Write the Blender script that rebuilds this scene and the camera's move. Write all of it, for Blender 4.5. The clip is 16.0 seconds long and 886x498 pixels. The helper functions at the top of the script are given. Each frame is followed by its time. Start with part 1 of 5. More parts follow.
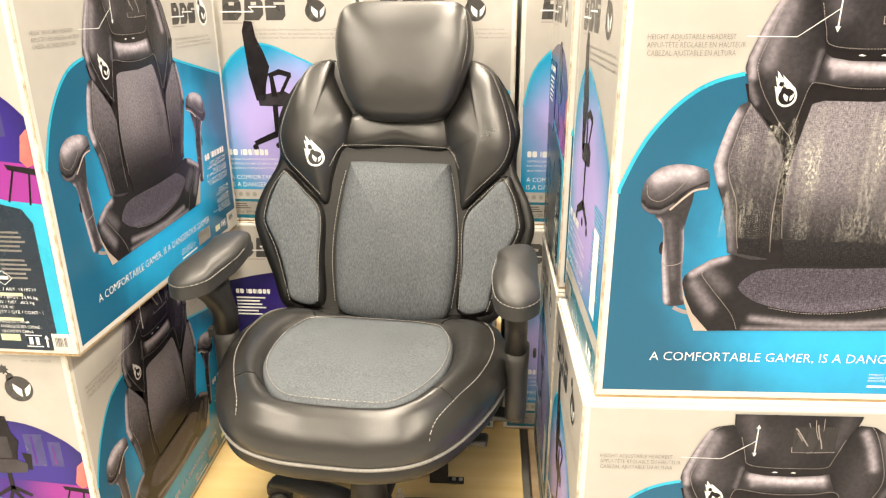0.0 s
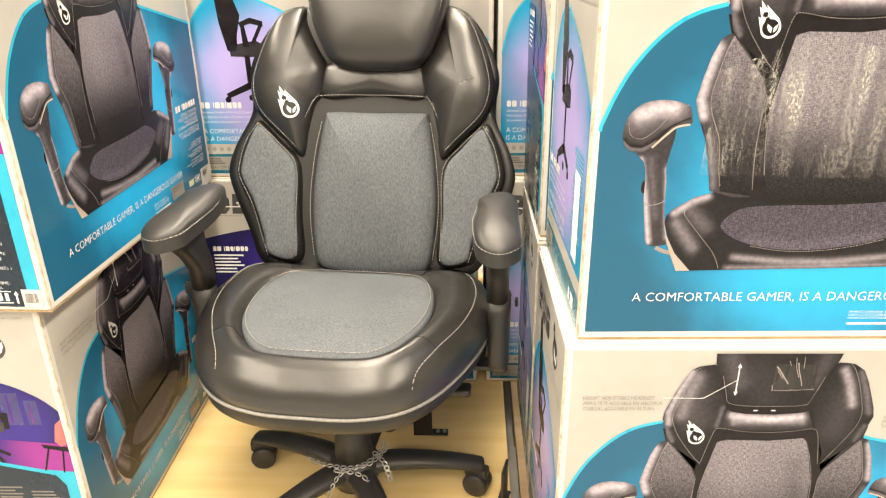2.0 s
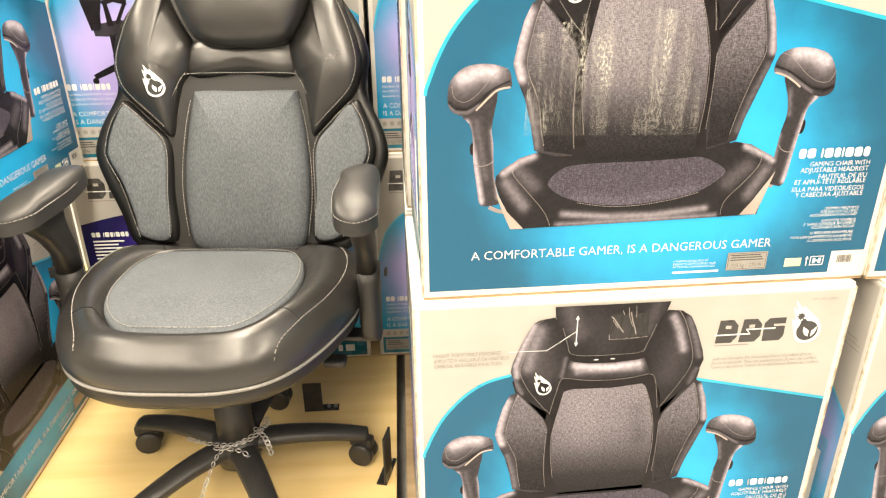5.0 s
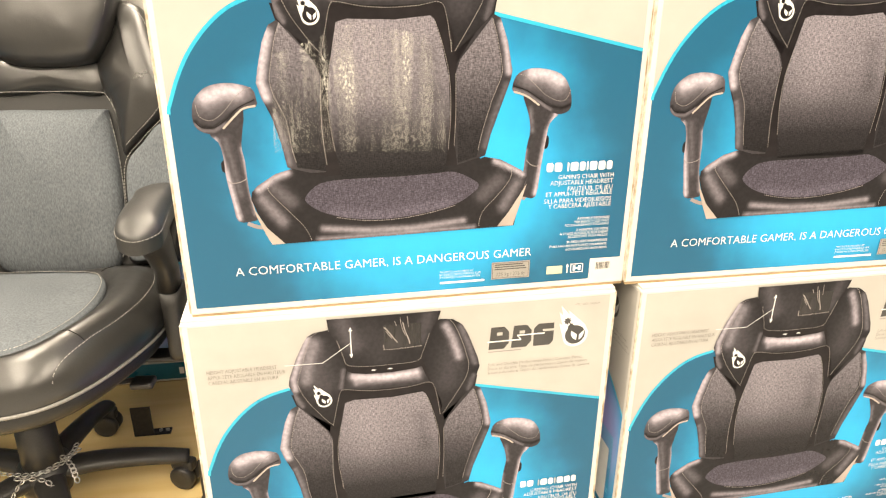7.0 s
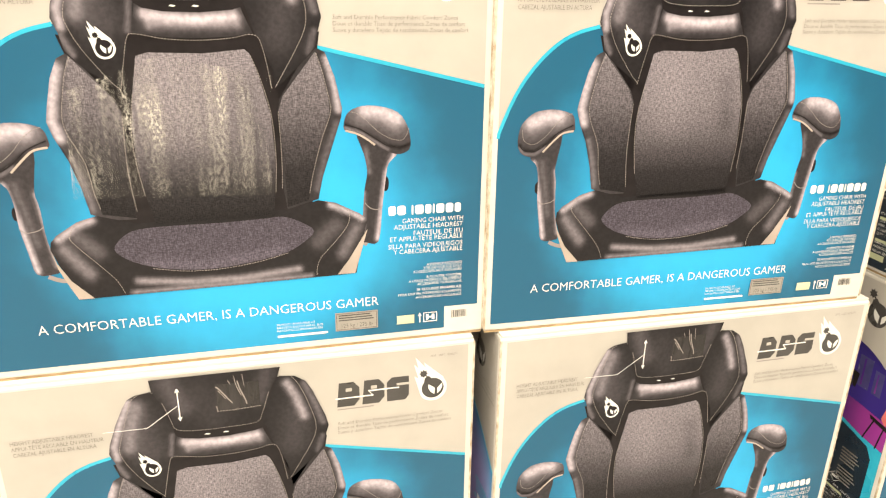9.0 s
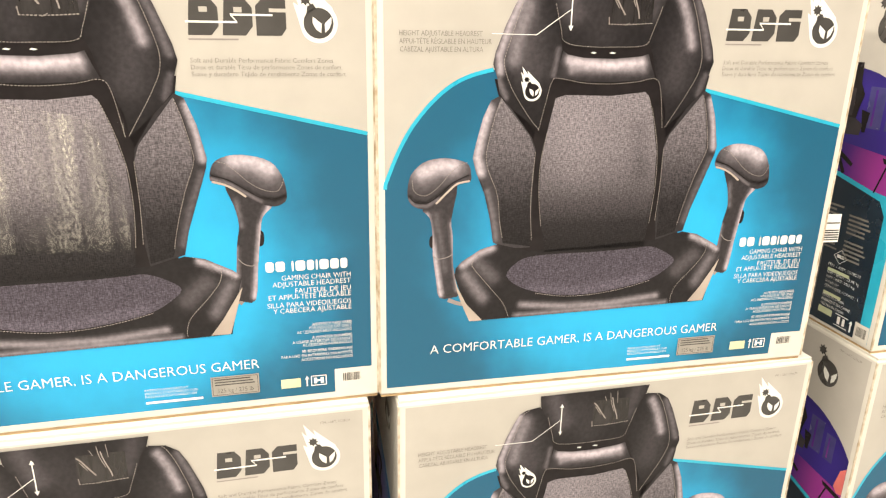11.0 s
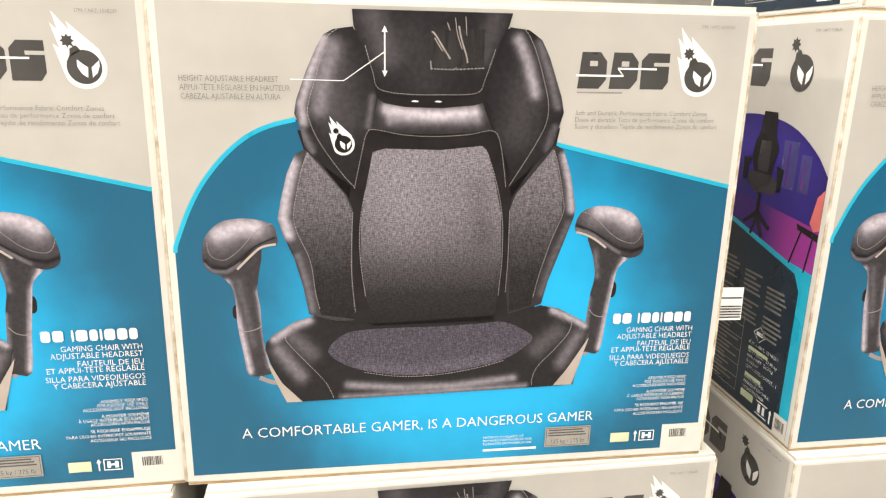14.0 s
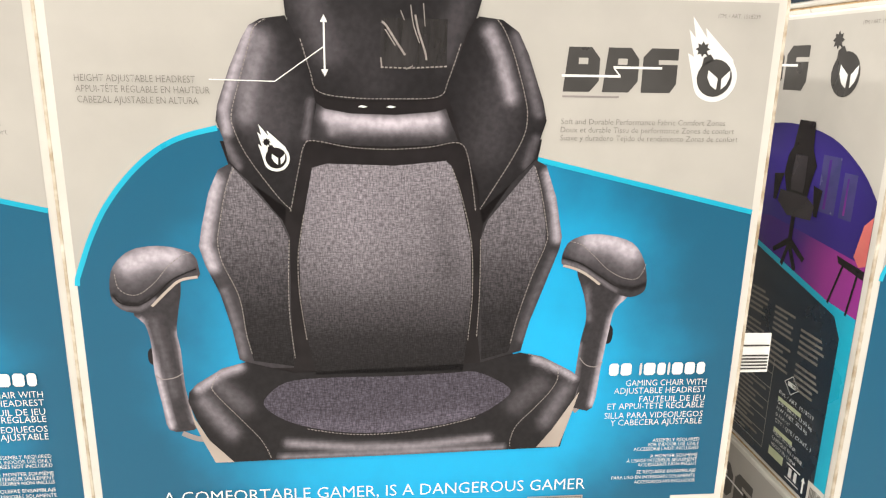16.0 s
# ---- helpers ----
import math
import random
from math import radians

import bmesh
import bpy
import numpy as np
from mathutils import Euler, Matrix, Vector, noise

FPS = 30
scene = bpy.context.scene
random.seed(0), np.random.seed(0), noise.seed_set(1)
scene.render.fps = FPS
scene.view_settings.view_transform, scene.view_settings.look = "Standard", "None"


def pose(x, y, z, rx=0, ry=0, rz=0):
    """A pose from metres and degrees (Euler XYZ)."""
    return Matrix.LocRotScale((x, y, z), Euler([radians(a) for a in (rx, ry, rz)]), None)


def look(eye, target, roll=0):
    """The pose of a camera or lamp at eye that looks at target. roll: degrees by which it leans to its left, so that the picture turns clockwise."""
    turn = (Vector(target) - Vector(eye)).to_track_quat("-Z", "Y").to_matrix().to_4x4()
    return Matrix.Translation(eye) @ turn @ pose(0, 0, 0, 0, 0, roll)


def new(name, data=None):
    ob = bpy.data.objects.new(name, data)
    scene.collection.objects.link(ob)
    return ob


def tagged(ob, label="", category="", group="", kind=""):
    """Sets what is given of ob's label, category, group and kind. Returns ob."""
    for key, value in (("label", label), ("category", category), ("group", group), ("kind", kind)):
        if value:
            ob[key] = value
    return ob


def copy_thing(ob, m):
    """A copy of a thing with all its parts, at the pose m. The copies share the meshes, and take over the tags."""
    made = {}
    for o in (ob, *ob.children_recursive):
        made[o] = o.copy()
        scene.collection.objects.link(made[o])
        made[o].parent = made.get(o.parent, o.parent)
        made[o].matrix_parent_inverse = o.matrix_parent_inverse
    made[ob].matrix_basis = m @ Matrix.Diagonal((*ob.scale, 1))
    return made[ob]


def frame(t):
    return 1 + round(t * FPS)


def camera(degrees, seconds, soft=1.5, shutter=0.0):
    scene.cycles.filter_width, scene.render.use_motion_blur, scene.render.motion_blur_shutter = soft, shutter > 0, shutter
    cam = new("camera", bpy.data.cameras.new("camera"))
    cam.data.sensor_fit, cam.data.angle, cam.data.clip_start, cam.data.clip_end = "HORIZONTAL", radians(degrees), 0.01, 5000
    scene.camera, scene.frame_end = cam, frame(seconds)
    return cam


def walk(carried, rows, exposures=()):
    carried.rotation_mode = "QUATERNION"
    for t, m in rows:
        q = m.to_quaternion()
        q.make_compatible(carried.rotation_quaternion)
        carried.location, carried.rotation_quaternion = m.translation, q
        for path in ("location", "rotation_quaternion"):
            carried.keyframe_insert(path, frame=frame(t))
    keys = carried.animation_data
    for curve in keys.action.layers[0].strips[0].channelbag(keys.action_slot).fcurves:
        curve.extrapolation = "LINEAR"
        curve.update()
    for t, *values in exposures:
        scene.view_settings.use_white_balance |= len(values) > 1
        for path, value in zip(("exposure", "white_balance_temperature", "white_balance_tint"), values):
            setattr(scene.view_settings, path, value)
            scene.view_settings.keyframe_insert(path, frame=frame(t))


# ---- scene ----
from mathutils.bvhtree import BVHTree

cam = camera(64.7, 16.0, soft=1.2)
PATH = [
    (0, (-0.8682, -0.9415, 1.1622), (-1.0026, 0.9334, 0.4790), -0.31),
    (0.5, (-0.8699, -0.9433, 1.1558), (-0.9924, 0.9165, 0.4304), -0.53),
    (1, (-0.8717, -0.9377, 1.1389), (-0.9822, 0.9158, 0.3958), -0.47),
    (1.5, (-0.8703, -0.9351, 1.1313), (-0.9669, 0.9116, 0.3697), -0.58),
    (2, (-0.8663, -0.9332, 1.1285), (-0.9465, 0.9068, 0.3488), -0.74),
    (2.5, (-0.8647, -0.9340, 1.1270), (-0.9218, 0.8991, 0.3291), -0.89),
    (3, (-0.8568, -0.9326, 1.1235), (-0.8859, 0.8925, 0.3058), -1.00),
    (3.2, (-0.8547, -0.9375, 1.1236), (-0.8639, 0.8836, 0.2970), -0.92),
    (5.3, (-0.6974, -0.9744, 1.1050), (-0.5687, 0.8488, 0.2930), -0.71),
    (5.5, (-0.6771, -0.9743, 1.1049), (-0.5243, 0.8478, 0.2946), -0.62),
    (6, (-0.6013, -0.9998, 1.1046), (-0.4023, 0.8249, 0.3104), -0.36),
    (6.5, (-0.5256, -1.0163, 1.1022), (-0.2585, 0.8067, 0.3241), 0.21),
    (7, (-0.4790, -1.0290, 1.1100), (-0.1750, 0.7931, 0.3434), 0.36),
    (7.5, (-0.4410, -1.0280, 1.1161), (-0.1047, 0.7925, 0.3594), 0.49),
    (8, (-0.4016, -1.0213, 1.1121), (-0.0316, 0.8012, 0.3761), 0.60),
    (8.5, (-0.3535, -1.0052, 1.1099), (0.0479, 0.8185, 0.3938), 0.80),
    (9, (-0.2870, -0.9772, 1.1093), (0.1400, 0.8512, 0.4201), 0.91),
    (11.5, (-0.0320, -0.9129, 1.1342), (0.3611, 0.9527, 0.5300), 1.05),
    (12, (0.0507, -0.9061, 1.1371), (0.4236, 0.9719, 0.5591), 1.11),
    (12.5, (0.1134, -0.8992, 1.1457), (0.4643, 0.9855, 0.5757), 1.21),
    (13, (0.1608, -0.8884, 1.1504), (0.4866, 1.0053, 0.5956), 1.22),
    (13.5, (0.1941, -0.8684, 1.1470), (0.4960, 1.0338, 0.6081), 1.15),
    (14, (0.2229, -0.8403, 1.1389), (0.4989, 1.0690, 0.6113), 1.13),
    (14.5, (0.2544, -0.7976, 1.1315), (0.5019, 1.1193, 0.6176), 1.12),
    (15, (0.2812, -0.7584, 1.1269), (0.5041, 1.1659, 0.6299), 1.09),
    (15.5, (0.3058, -0.7228, 1.1306), (0.5066, 1.2022, 0.6265), 1.11),
    (16, (0.3229, -0.6982, 1.1295), (0.5043, 1.2272, 0.6198), 1.12),
]
walk(cam, [(t, look(eye, target, roll)) for t, eye, target, roll in PATH], [(0, 0.47, 7330, 11.5), (3, 0.52, 7430, 11.5), (5.5, 0.60, 7450, 11.5), (7, 0.53, 7480, 11.5), (9, 0.42, 7450, 11.5), (12.5, 0.20, 6750, 11.5), (16, 0.07, 6380, 11)])

# ---------- light ----------
S = 0.86                       # plan units to metres
world = bpy.data.worlds.new("world")
scene.world = world
world.use_nodes = True
world.node_tree.nodes["Background"].inputs[0].default_value = (1.0, 0.97, 0.92, 1)
world.node_tree.nodes["Background"].inputs[1].default_value = 0.25


def lamp(name, x, y, z, sx, sy, watts):
    d = bpy.data.lights.new(name, "AREA")
    d.shape, d.size, d.size_y, d.energy, d.color = "RECTANGLE", sx, sy, watts, (1.0, 0.93, 0.82)
    ob = new(name, d)
    ob.matrix_world = pose(x, y, z)
    return ob


for lx in (-4.2, -1.2, 1.8):
    for ly, watts in ((-5.8, 120), (-3.0, 145), (-0.2, 165), (2.6, 140)):
        lamp("ceiling_lamp", lx, ly, 4.3, 0.6, 2.2, watts)


# ---------- materials ----------
def mat(name, rough=0.5, metal=0.0, spec=0.5):
    m = bpy.data.materials.new(name)
    m.use_nodes = True
    b = m.node_tree.nodes["Principled BSDF"]
    b.inputs["Roughness"].default_value = rough
    b.inputs["Metallic"].default_value = metal
    b.inputs["Specular IOR Level"].default_value = spec
    return m, m.node_tree, b


def rgb(c):
    return (*c, 1) if len(c) == 3 else c


def grain(nt, scale, detail=6.0, stretch=(1, 1, 1)):
    """Noise in the object's own space."""
    co, mp, n = (nt.nodes.new(k) for k in ("ShaderNodeTexCoord", "ShaderNodeMapping", "ShaderNodeTexNoise"))
    mp.inputs["Scale"].default_value = stretch
    n.inputs["Scale"].default_value, n.inputs["Detail"].default_value = scale, detail
    nt.links.new(co.outputs["Object"], mp.inputs[0])
    nt.links.new(mp.outputs[0], n.inputs["Vector"])
    return n.outputs[0]


def ramp(nt, fac, stops):
    r = nt.nodes.new("ShaderNodeValToRGB")
    while len(r.color_ramp.elements) < len(stops):
        r.color_ramp.elements.new(0.5)
    for e, (p, c) in zip(r.color_ramp.elements, stops):
        e.position, e.color = p, rgb(c)
    nt.links.new(fac, r.inputs[0])
    return r.outputs[0]


def mixed(nt, kind, fac, a, b):
    m = nt.nodes.new("ShaderNodeMix")
    m.data_type, m.blend_type = "RGBA", kind
    if isinstance(fac, float):
        m.inputs[0].default_value = fac
    else:
        nt.links.new(fac, m.inputs[0])
    for sock, v in ((m.inputs[6], a), (m.inputs[7], b)):
        if isinstance(v, tuple):
            sock.default_value = rgb(v)
        else:
            nt.links.new(v, sock)
    return m.outputs[2]


def bump(nt, b, height, strength, dist=0.002):
    k = nt.nodes.new("ShaderNodeBump")
    k.inputs["Strength"].default_value, k.inputs["Distance"].default_value = strength, dist
    nt.links.new(height, k.inputs["Height"])
    nt.links.new(k.outputs[0], b.inputs["Normal"])


def noisy(name, dark, light, scale=40.0, rough=0.5, big=3.0, bumpy=0.15, metal=0.0, spec=0.5, stretch=(1, 1, 1), swing=0.12, wrinkle=0.0):
    """A surface with grain and larger stains."""
    m, nt, b = mat(name, rough, metal, spec)
    fine = ramp(nt, grain(nt, scale, 6, stretch), ((0.3, dark), (0.7, light)))
    wide = ramp(nt, grain(nt, big, 3), ((0.3, (0.80, 0.80, 0.80)), (0.7, (1, 1, 1))))
    nt.links.new(mixed(nt, "MULTIPLY", 0.7, fine, wide), b.inputs["Base Color"])
    mr = nt.nodes.new("ShaderNodeMapRange")
    mr.inputs["To Min"].default_value, mr.inputs["To Max"].default_value = max(0.05, rough - swing), min(1, rough + swing)
    nt.links.new(grain(nt, big * 2.3, 5), mr.inputs[0])
    nt.links.new(mr.outputs[0], b.inputs["Roughness"])
    if bumpy and not wrinkle:
        bump(nt, b, grain(nt, scale * 1.3, 4, stretch), bumpy)
    if wrinkle:
        both = nt.nodes.new("ShaderNodeMath")
        both.operation = "MULTIPLY_ADD"
        nt.links.new(grain(nt, 11, 3, (1, 1.6, 1)), both.inputs[0])
        both.inputs[1].default_value = wrinkle
        nt.links.new(grain(nt, scale * 1.3, 4, stretch), both.inputs[2])
        bump(nt, b, both.outputs[0], bumpy)
    return m


def glow_print(name, inner, outer, centre, radius, rough=0.22, cloud=9.0):
    """Printed colour that runs from an inner to an outer ink round a centre, with a cloudy edge."""
    m, nt, b = mat(name, rough, 0.0, 0.35)
    co = nt.nodes.new("ShaderNodeTexCoord")
    d = nt.nodes.new("ShaderNodeVectorMath")
    d.operation = "DISTANCE"
    nt.links.new(co.outputs["Object"], d.inputs[0])
    d.inputs[1].default_value = [c * S for c in centre]
    n = grain(nt, cloud, 5)
    add = nt.nodes.new("ShaderNodeMath")
    add.operation = "MULTIPLY_ADD"
    nt.links.new(n, add.inputs[0])
    add.inputs[1].default_value = radius * S * 0.55
    nt.links.new(d.outputs["Value"], add.inputs[2])
    mr = nt.nodes.new("ShaderNodeMapRange")
    mr.interpolation_type = "SMOOTHSTEP"
    mr.inputs["From Min"].default_value, mr.inputs["From Max"].default_value = radius * S * 0.75, radius * S * 1.55
    nt.links.new(add.outputs[0], mr.inputs[0])
    col = ramp(nt, mr.outputs[0], ((0.0, inner), (1.0, outer)))
    nt.links.new(col, b.inputs["Base Color"])
    bump(nt, b, grain(nt, 14, 3), 0.12, 0.004)
    return m


def picture_ink(name, grains, low, high, rough=0.26):
    """The printed picture: its own ink tones, broken by the grain of what it pictures, under a varnish."""
    m, nt, b = mat(name, rough, 0.0, 0.22)
    at = nt.nodes.new("ShaderNodeAttribute")
    at.attribute_name = "ink"
    col = at.outputs["Color"]
    for scale, stretch in grains:
        g = ramp(nt, grain(nt, scale, 3, stretch), ((0.36, (low, low, low)), (0.64, (high, high, high))))
        col = mixed(nt, "MULTIPLY", 1.0 if len(grains) == 1 else 0.7, col, g)
    nt.links.new(col, b.inputs["Base Color"])
    bump(nt, b, grain(nt, 14, 3), 0.12, 0.004)
    return m


WHITE = noisy("white_coated_card", (0.58, 0.565, 0.53), (0.65, 0.635, 0.60), 22, 0.42, 5, 0.10)
WORN = noisy("worn_card_edge", (0.30, 0.22, 0.13), (0.70, 0.66, 0.58), 55, 0.75, 9, 0.4)
KRAFT = noisy("kraft_corrugated_edge", (0.30, 0.20, 0.10), (0.52, 0.38, 0.22), 160, 0.85, 12, 0.5, stretch=(0.25, 1, 1))
GREY = noisy("print_warm_grey", (0.402, 0.388, 0.366), (0.442, 0.428, 0.404), 18, 0.33, 2.5, 0.08)
BLUE = glow_print("print_blue", (0.006, 0.36, 0.70), (0.008, 0.092, 0.178), (0.015, 0, 0.26), 0.295)
CYAN = noisy("print_cyan_rim", (0.0, 0.36, 0.56), (0.01, 0.42, 0.62), 30, 0.3, 4, 0)
INK = noisy("print_black", (0.010, 0.0085, 0.0095), (0.018, 0.015, 0.017), 40, 0.24, 6, 0.05, spec=0.20)
RIM_P = noisy("print_leather_rim", (0.018, 0.0155, 0.019), (0.048, 0.041, 0.051), 12, 0.24, 10, 0.05)
PICTURE = picture_ink("print_picture", ((150, (1, 1, 1)),), 0.86, 1.14)
WOVEN = picture_ink("print_woven_picture", ((760, (1.0, 1.0, 0.22)), (760, (0.25, 1.0, 1.0))), 0.55, 1.45)
WINDOW_P = noisy("print_window", (0.035, 0.035, 0.14), (0.06, 0.05, 0.20), 30, 0.24, 20, 0)
PALE = noisy("print_pale_highlight", (0.34, 0.29, 0.26), (0.48, 0.42, 0.38), 12, 0.32, 6, 0.04)
PALE_DIM = noisy("print_soft_highlight", (0.22, 0.20, 0.20), (0.30, 0.27, 0.27), 20, 0.32, 8, 0.04)
LETTER = noisy("print_white", (0.74, 0.76, 0.76), (0.82, 0.83, 0.83), 30, 0.32, 6, 0)
GREYTEXT = noisy("print_grey_text", (0.16, 0.15, 0.14), (0.20, 0.19, 0.175), 30, 0.35, 6, 0)
DARKTEXT = noisy("print_charcoal", (0.045, 0.043, 0.043), (0.06, 0.058, 0.058), 30, 0.3, 6, 0)
HEADTAPE = noisy("print_under_tape", (0.006, 0.0055, 0.006), (0.030, 0.027, 0.030), 130, 0.18, 20, 0.10, stretch=(1, 1, 0.15))
STITCH_P = noisy("print_stitch", (0.18, 0.16, 0.16), (0.30, 0.27, 0.26), 300, 0.35, 6, 0)
SILVER = noisy("print_silver_panel", (0.26, 0.25, 0.23), (0.33, 0.32, 0.30), 30, 0.35, 8, 0)
GREEN = noisy("print_pale_green", (0.50, 0.56, 0.36), (0.58, 0.64, 0.44), 30, 0.35, 8, 0)
SIDE_BLUE = glow_print("print_side_blue", (0.42, 0.36, 0.72), (0.0, 0.26, 0.48), (-0.42, 0.22, 0.30), 0.20, cloud=6)
PURPLE = glow_print("print_purple_room", (0.032, 0.018, 0.20), (0.012, 0.009, 0.07), (-0.42, 0.16, 0.40), 0.16, cloud=5)
PINK = glow_print("print_pink_floor", (0.26, 0.03, 0.24), (0.05, 0.015, 0.18), (-0.42, 0.02, 0.34), 0.13, cloud=5)
CORAL = noisy("print_coral_lamp", (0.50, 0.09, 0.10), (0.66, 0.20, 0.17), 20, 0.3, 12, 0)
NAVY = noisy("print_navy", (0.003, 0.012, 0.026), (0.007, 0.022, 0.042), 12, 0.28, 4, 0.06)
TEAL = noisy("print_teal", (0.004, 0.11, 0.17), (0.010, 0.15, 0.22), 10, 0.28, 4, 0.06)
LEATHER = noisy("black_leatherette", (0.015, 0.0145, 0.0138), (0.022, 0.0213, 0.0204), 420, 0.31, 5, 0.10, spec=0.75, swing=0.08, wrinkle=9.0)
# leatherette at about half the tone and rougher: shell, rims, seat side, seams
DARKLEATHER = noisy("black_leatherette_dark", (0.007, 0.007, 0.007), (0.012, 0.0118, 0.0115), 420, 0.42, 5, 0.14, spec=0.45)
ARM_SKIN = noisy("black_armrest_skin", (0.018, 0.018, 0.0175), (0.028, 0.0275, 0.027), 420, 0.40, 5, 0.10, spec=0.5)
FABRIC = noisy("charcoal_woven_fabric", (0.082, 0.092, 0.102), (0.142, 0.157, 0.172), 340, 0.92, 9, 0.5, spec=0.15, stretch=(1, 1, 0.35))
THREAD = noisy("pale_thread", (0.22, 0.21, 0.20), (0.36, 0.35, 0.33), 300, 0.8, 9, 0)
PIPING = noisy("grey_piping", (0.20, 0.195, 0.185), (0.27, 0.26, 0.25), 200, 0.45, 9, 0)
PLASTIC = noisy("black_plastic", (0.016, 0.0155, 0.015), (0.027, 0.026, 0.025), 300, 0.42, 7, 0.15)
STEEL = noisy("dark_steel", (0.02, 0.02, 0.02), (0.035, 0.034, 0.033), 120, 0.35, 6, 0.1, metal=0.4)
ZINC = noisy("galvanised_metal", (0.42, 0.42, 0.41), (0.62, 0.61, 0.60), 150, 0.35, 9, 0.1, metal=0.9)
PLY = noisy("yellow_plywood", (0.66, 0.47, 0.20), (0.74, 0.56, 0.27), 26, 0.5, 2.2, 0.12, stretch=(0.08, 1, 1))
TIMBER = noisy("pallet_timber", (0.26, 0.18, 0.10), (0.38, 0.28, 0.17), 30, 0.8, 3, 0.3, stretch=(0.1, 1, 1))
CONCRETE = noisy("polished_concrete", (0.30, 0.29, 0.27), (0.38, 0.37, 0.35), 18, 0.35, 1.2, 0.08)
PAINT = noisy("off_white_paint", (0.66, 0.65, 0.61), (0.72, 0.71, 0.67), 20, 0.7, 1, 0.08)
WALL = noisy("shop_wall_paint", (0.30, 0.29, 0.27), (0.40, 0.39, 0.36), 3, 0.7, 0.6, 0.08)
PAPER = noisy("white_label_paper", (0.74, 0.74, 0.72), (0.82, 0.82, 0.80), 40, 0.6, 6, 0.05)


# ---------- mesh helpers (plan units in, metres out) ----------
def place(x, y, z, rz=0, rx=0, ry=0):
    return pose(x * S, y * S, z * S, rx, ry, rz)


def part(name, bm, material, parent=None, label="", smooth=False):
    me = bpy.data.meshes.new(name)
    bmesh.ops.scale(bm, vec=(S, S, S), verts=bm.verts)
    bm.to_mesh(me)
    bm.free()
    me.materials.append(material)
    if smooth:
        me.polygons.foreach_set("use_smooth", [True] * len(me.polygons))
    ob = new(name, me)
    ob.parent = parent
    return tagged(ob, label)


def thing(name, m, label, category, group="", kind=""):
    ob = new(name)
    ob.empty_display_size = 0.05
    ob.matrix_world = m
    return tagged(ob, label, category, group, kind)


def block(x0, x1, y0, y1, z0, z1, bevel=0.0, seg=2):
    bm = bmesh.new()
    bmesh.ops.create_cube(bm, size=1)
    for v in bm.verts:
        v.co = Vector(((x0 + x1) / 2 + v.co.x * (x1 - x0), (y0 + y1) / 2 + v.co.y * (y1 - y0), (z0 + z1) / 2 + v.co.z * (z1 - z0)))
    if bevel:
        bmesh.ops.bevel(bm, geom=bm.edges[:], offset=bevel, segments=seg, affect="EDGES", profile=0.5)
    return bm


def join(*bms):
    """One bmesh out of several."""
    out = bms[0]
    for b in bms[1:]:
        me = bpy.data.meshes.new("joined")
        b.to_mesh(me)
        b.free()
        out.from_mesh(me)
        bpy.data.meshes.remove(me)
    return out


def curve(pts, n=6, closed=True):
    """A smooth line through the points."""
    P = [Vector(p) for p in pts]
    k, out = len(P), []
    for i in range(k if closed else k - 1):
        a, b, c, d = (P[(i + j) % k] if closed else P[min(max(i + j, 0), k - 1)] for j in (-1, 0, 1, 2))
        for s in range(n):
            t = s / n
            out.append(0.5 * (2 * b + (c - a) * t + (2 * a - 5 * b + 4 * c - d) * t * t + (3 * b - a - 3 * c + d) * t ** 3))
    if not closed:
        out.append(P[-1])
    return out


def tube(line, r, seg=8, closed=False, flat=1.0):
    bm = bmesh.new()
    n, rings = len(line), []
    for i, p in enumerate(line):
        t = (line[(i + 1) % n] - line[i - 1]) if closed else (line[min(i + 1, n - 1)] - line[max(i - 1, 0)])
        t.normalize()
        side = t.cross(Vector((0, 0, 1)))
        side = side.normalized() if side.length > 1e-3 else Vector((1, 0, 0))
        up = side.cross(t).normalized()
        rr = r(i / (n - 1)) if callable(r) else r
        rings.append([bm.verts.new(p + side * math.cos(a) * rr + up * math.sin(a) * rr * flat) for a in (2 * math.pi * j / seg for j in range(seg))])
    for i in range(n if closed else n - 1):
        a, b = rings[i], rings[(i + 1) % n]
        for j in range(seg):
            bm.faces.new((a[j], a[(j + 1) % seg], b[(j + 1) % seg], b[j]))
    if not closed:
        bm.faces.new(rings[0])
        bm.faces.new(rings[-1])
    bmesh.ops.recalc_face_normals(bm, faces=bm.faces[:])
    return bm


def lathe(profile, seg=24):
    """A turned body from (radius, height) pairs."""
    bm, rings = bmesh.new(), []
    for r, z in profile:
        rings.append([bm.verts.new((r * math.cos(2 * math.pi * j / seg), r * math.sin(2 * math.pi * j / seg), z)) for j in range(seg)])
    for a, b in zip(rings, rings[1:]):
        for j in range(seg):
            bm.faces.new((a[j], a[(j + 1) % seg], b[(j + 1) % seg], b[j]))
    bm.faces.new(rings[0])
    bm.faces.new(rings[-1])
    bmesh.ops.recalc_face_normals(bm, faces=bm.faces[:])
    return bm


def moved(bm, m):
    bmesh.ops.transform(bm, matrix=m, verts=bm.verts)
    return bm


# ---------- printed faces ----------
W, H, D = 0.836, 0.716, 0.44
LAYER = 0.0002


def front_at(u, v, h):
    """The front of a carton: u from its middle, v up, h proud of it."""
    return Vector((u, -h, v))


def end_at(u, v, h):
    """The end of a carton: u from its far edge to its near one."""
    return Vector((-W / 2 - h, D - u, v))


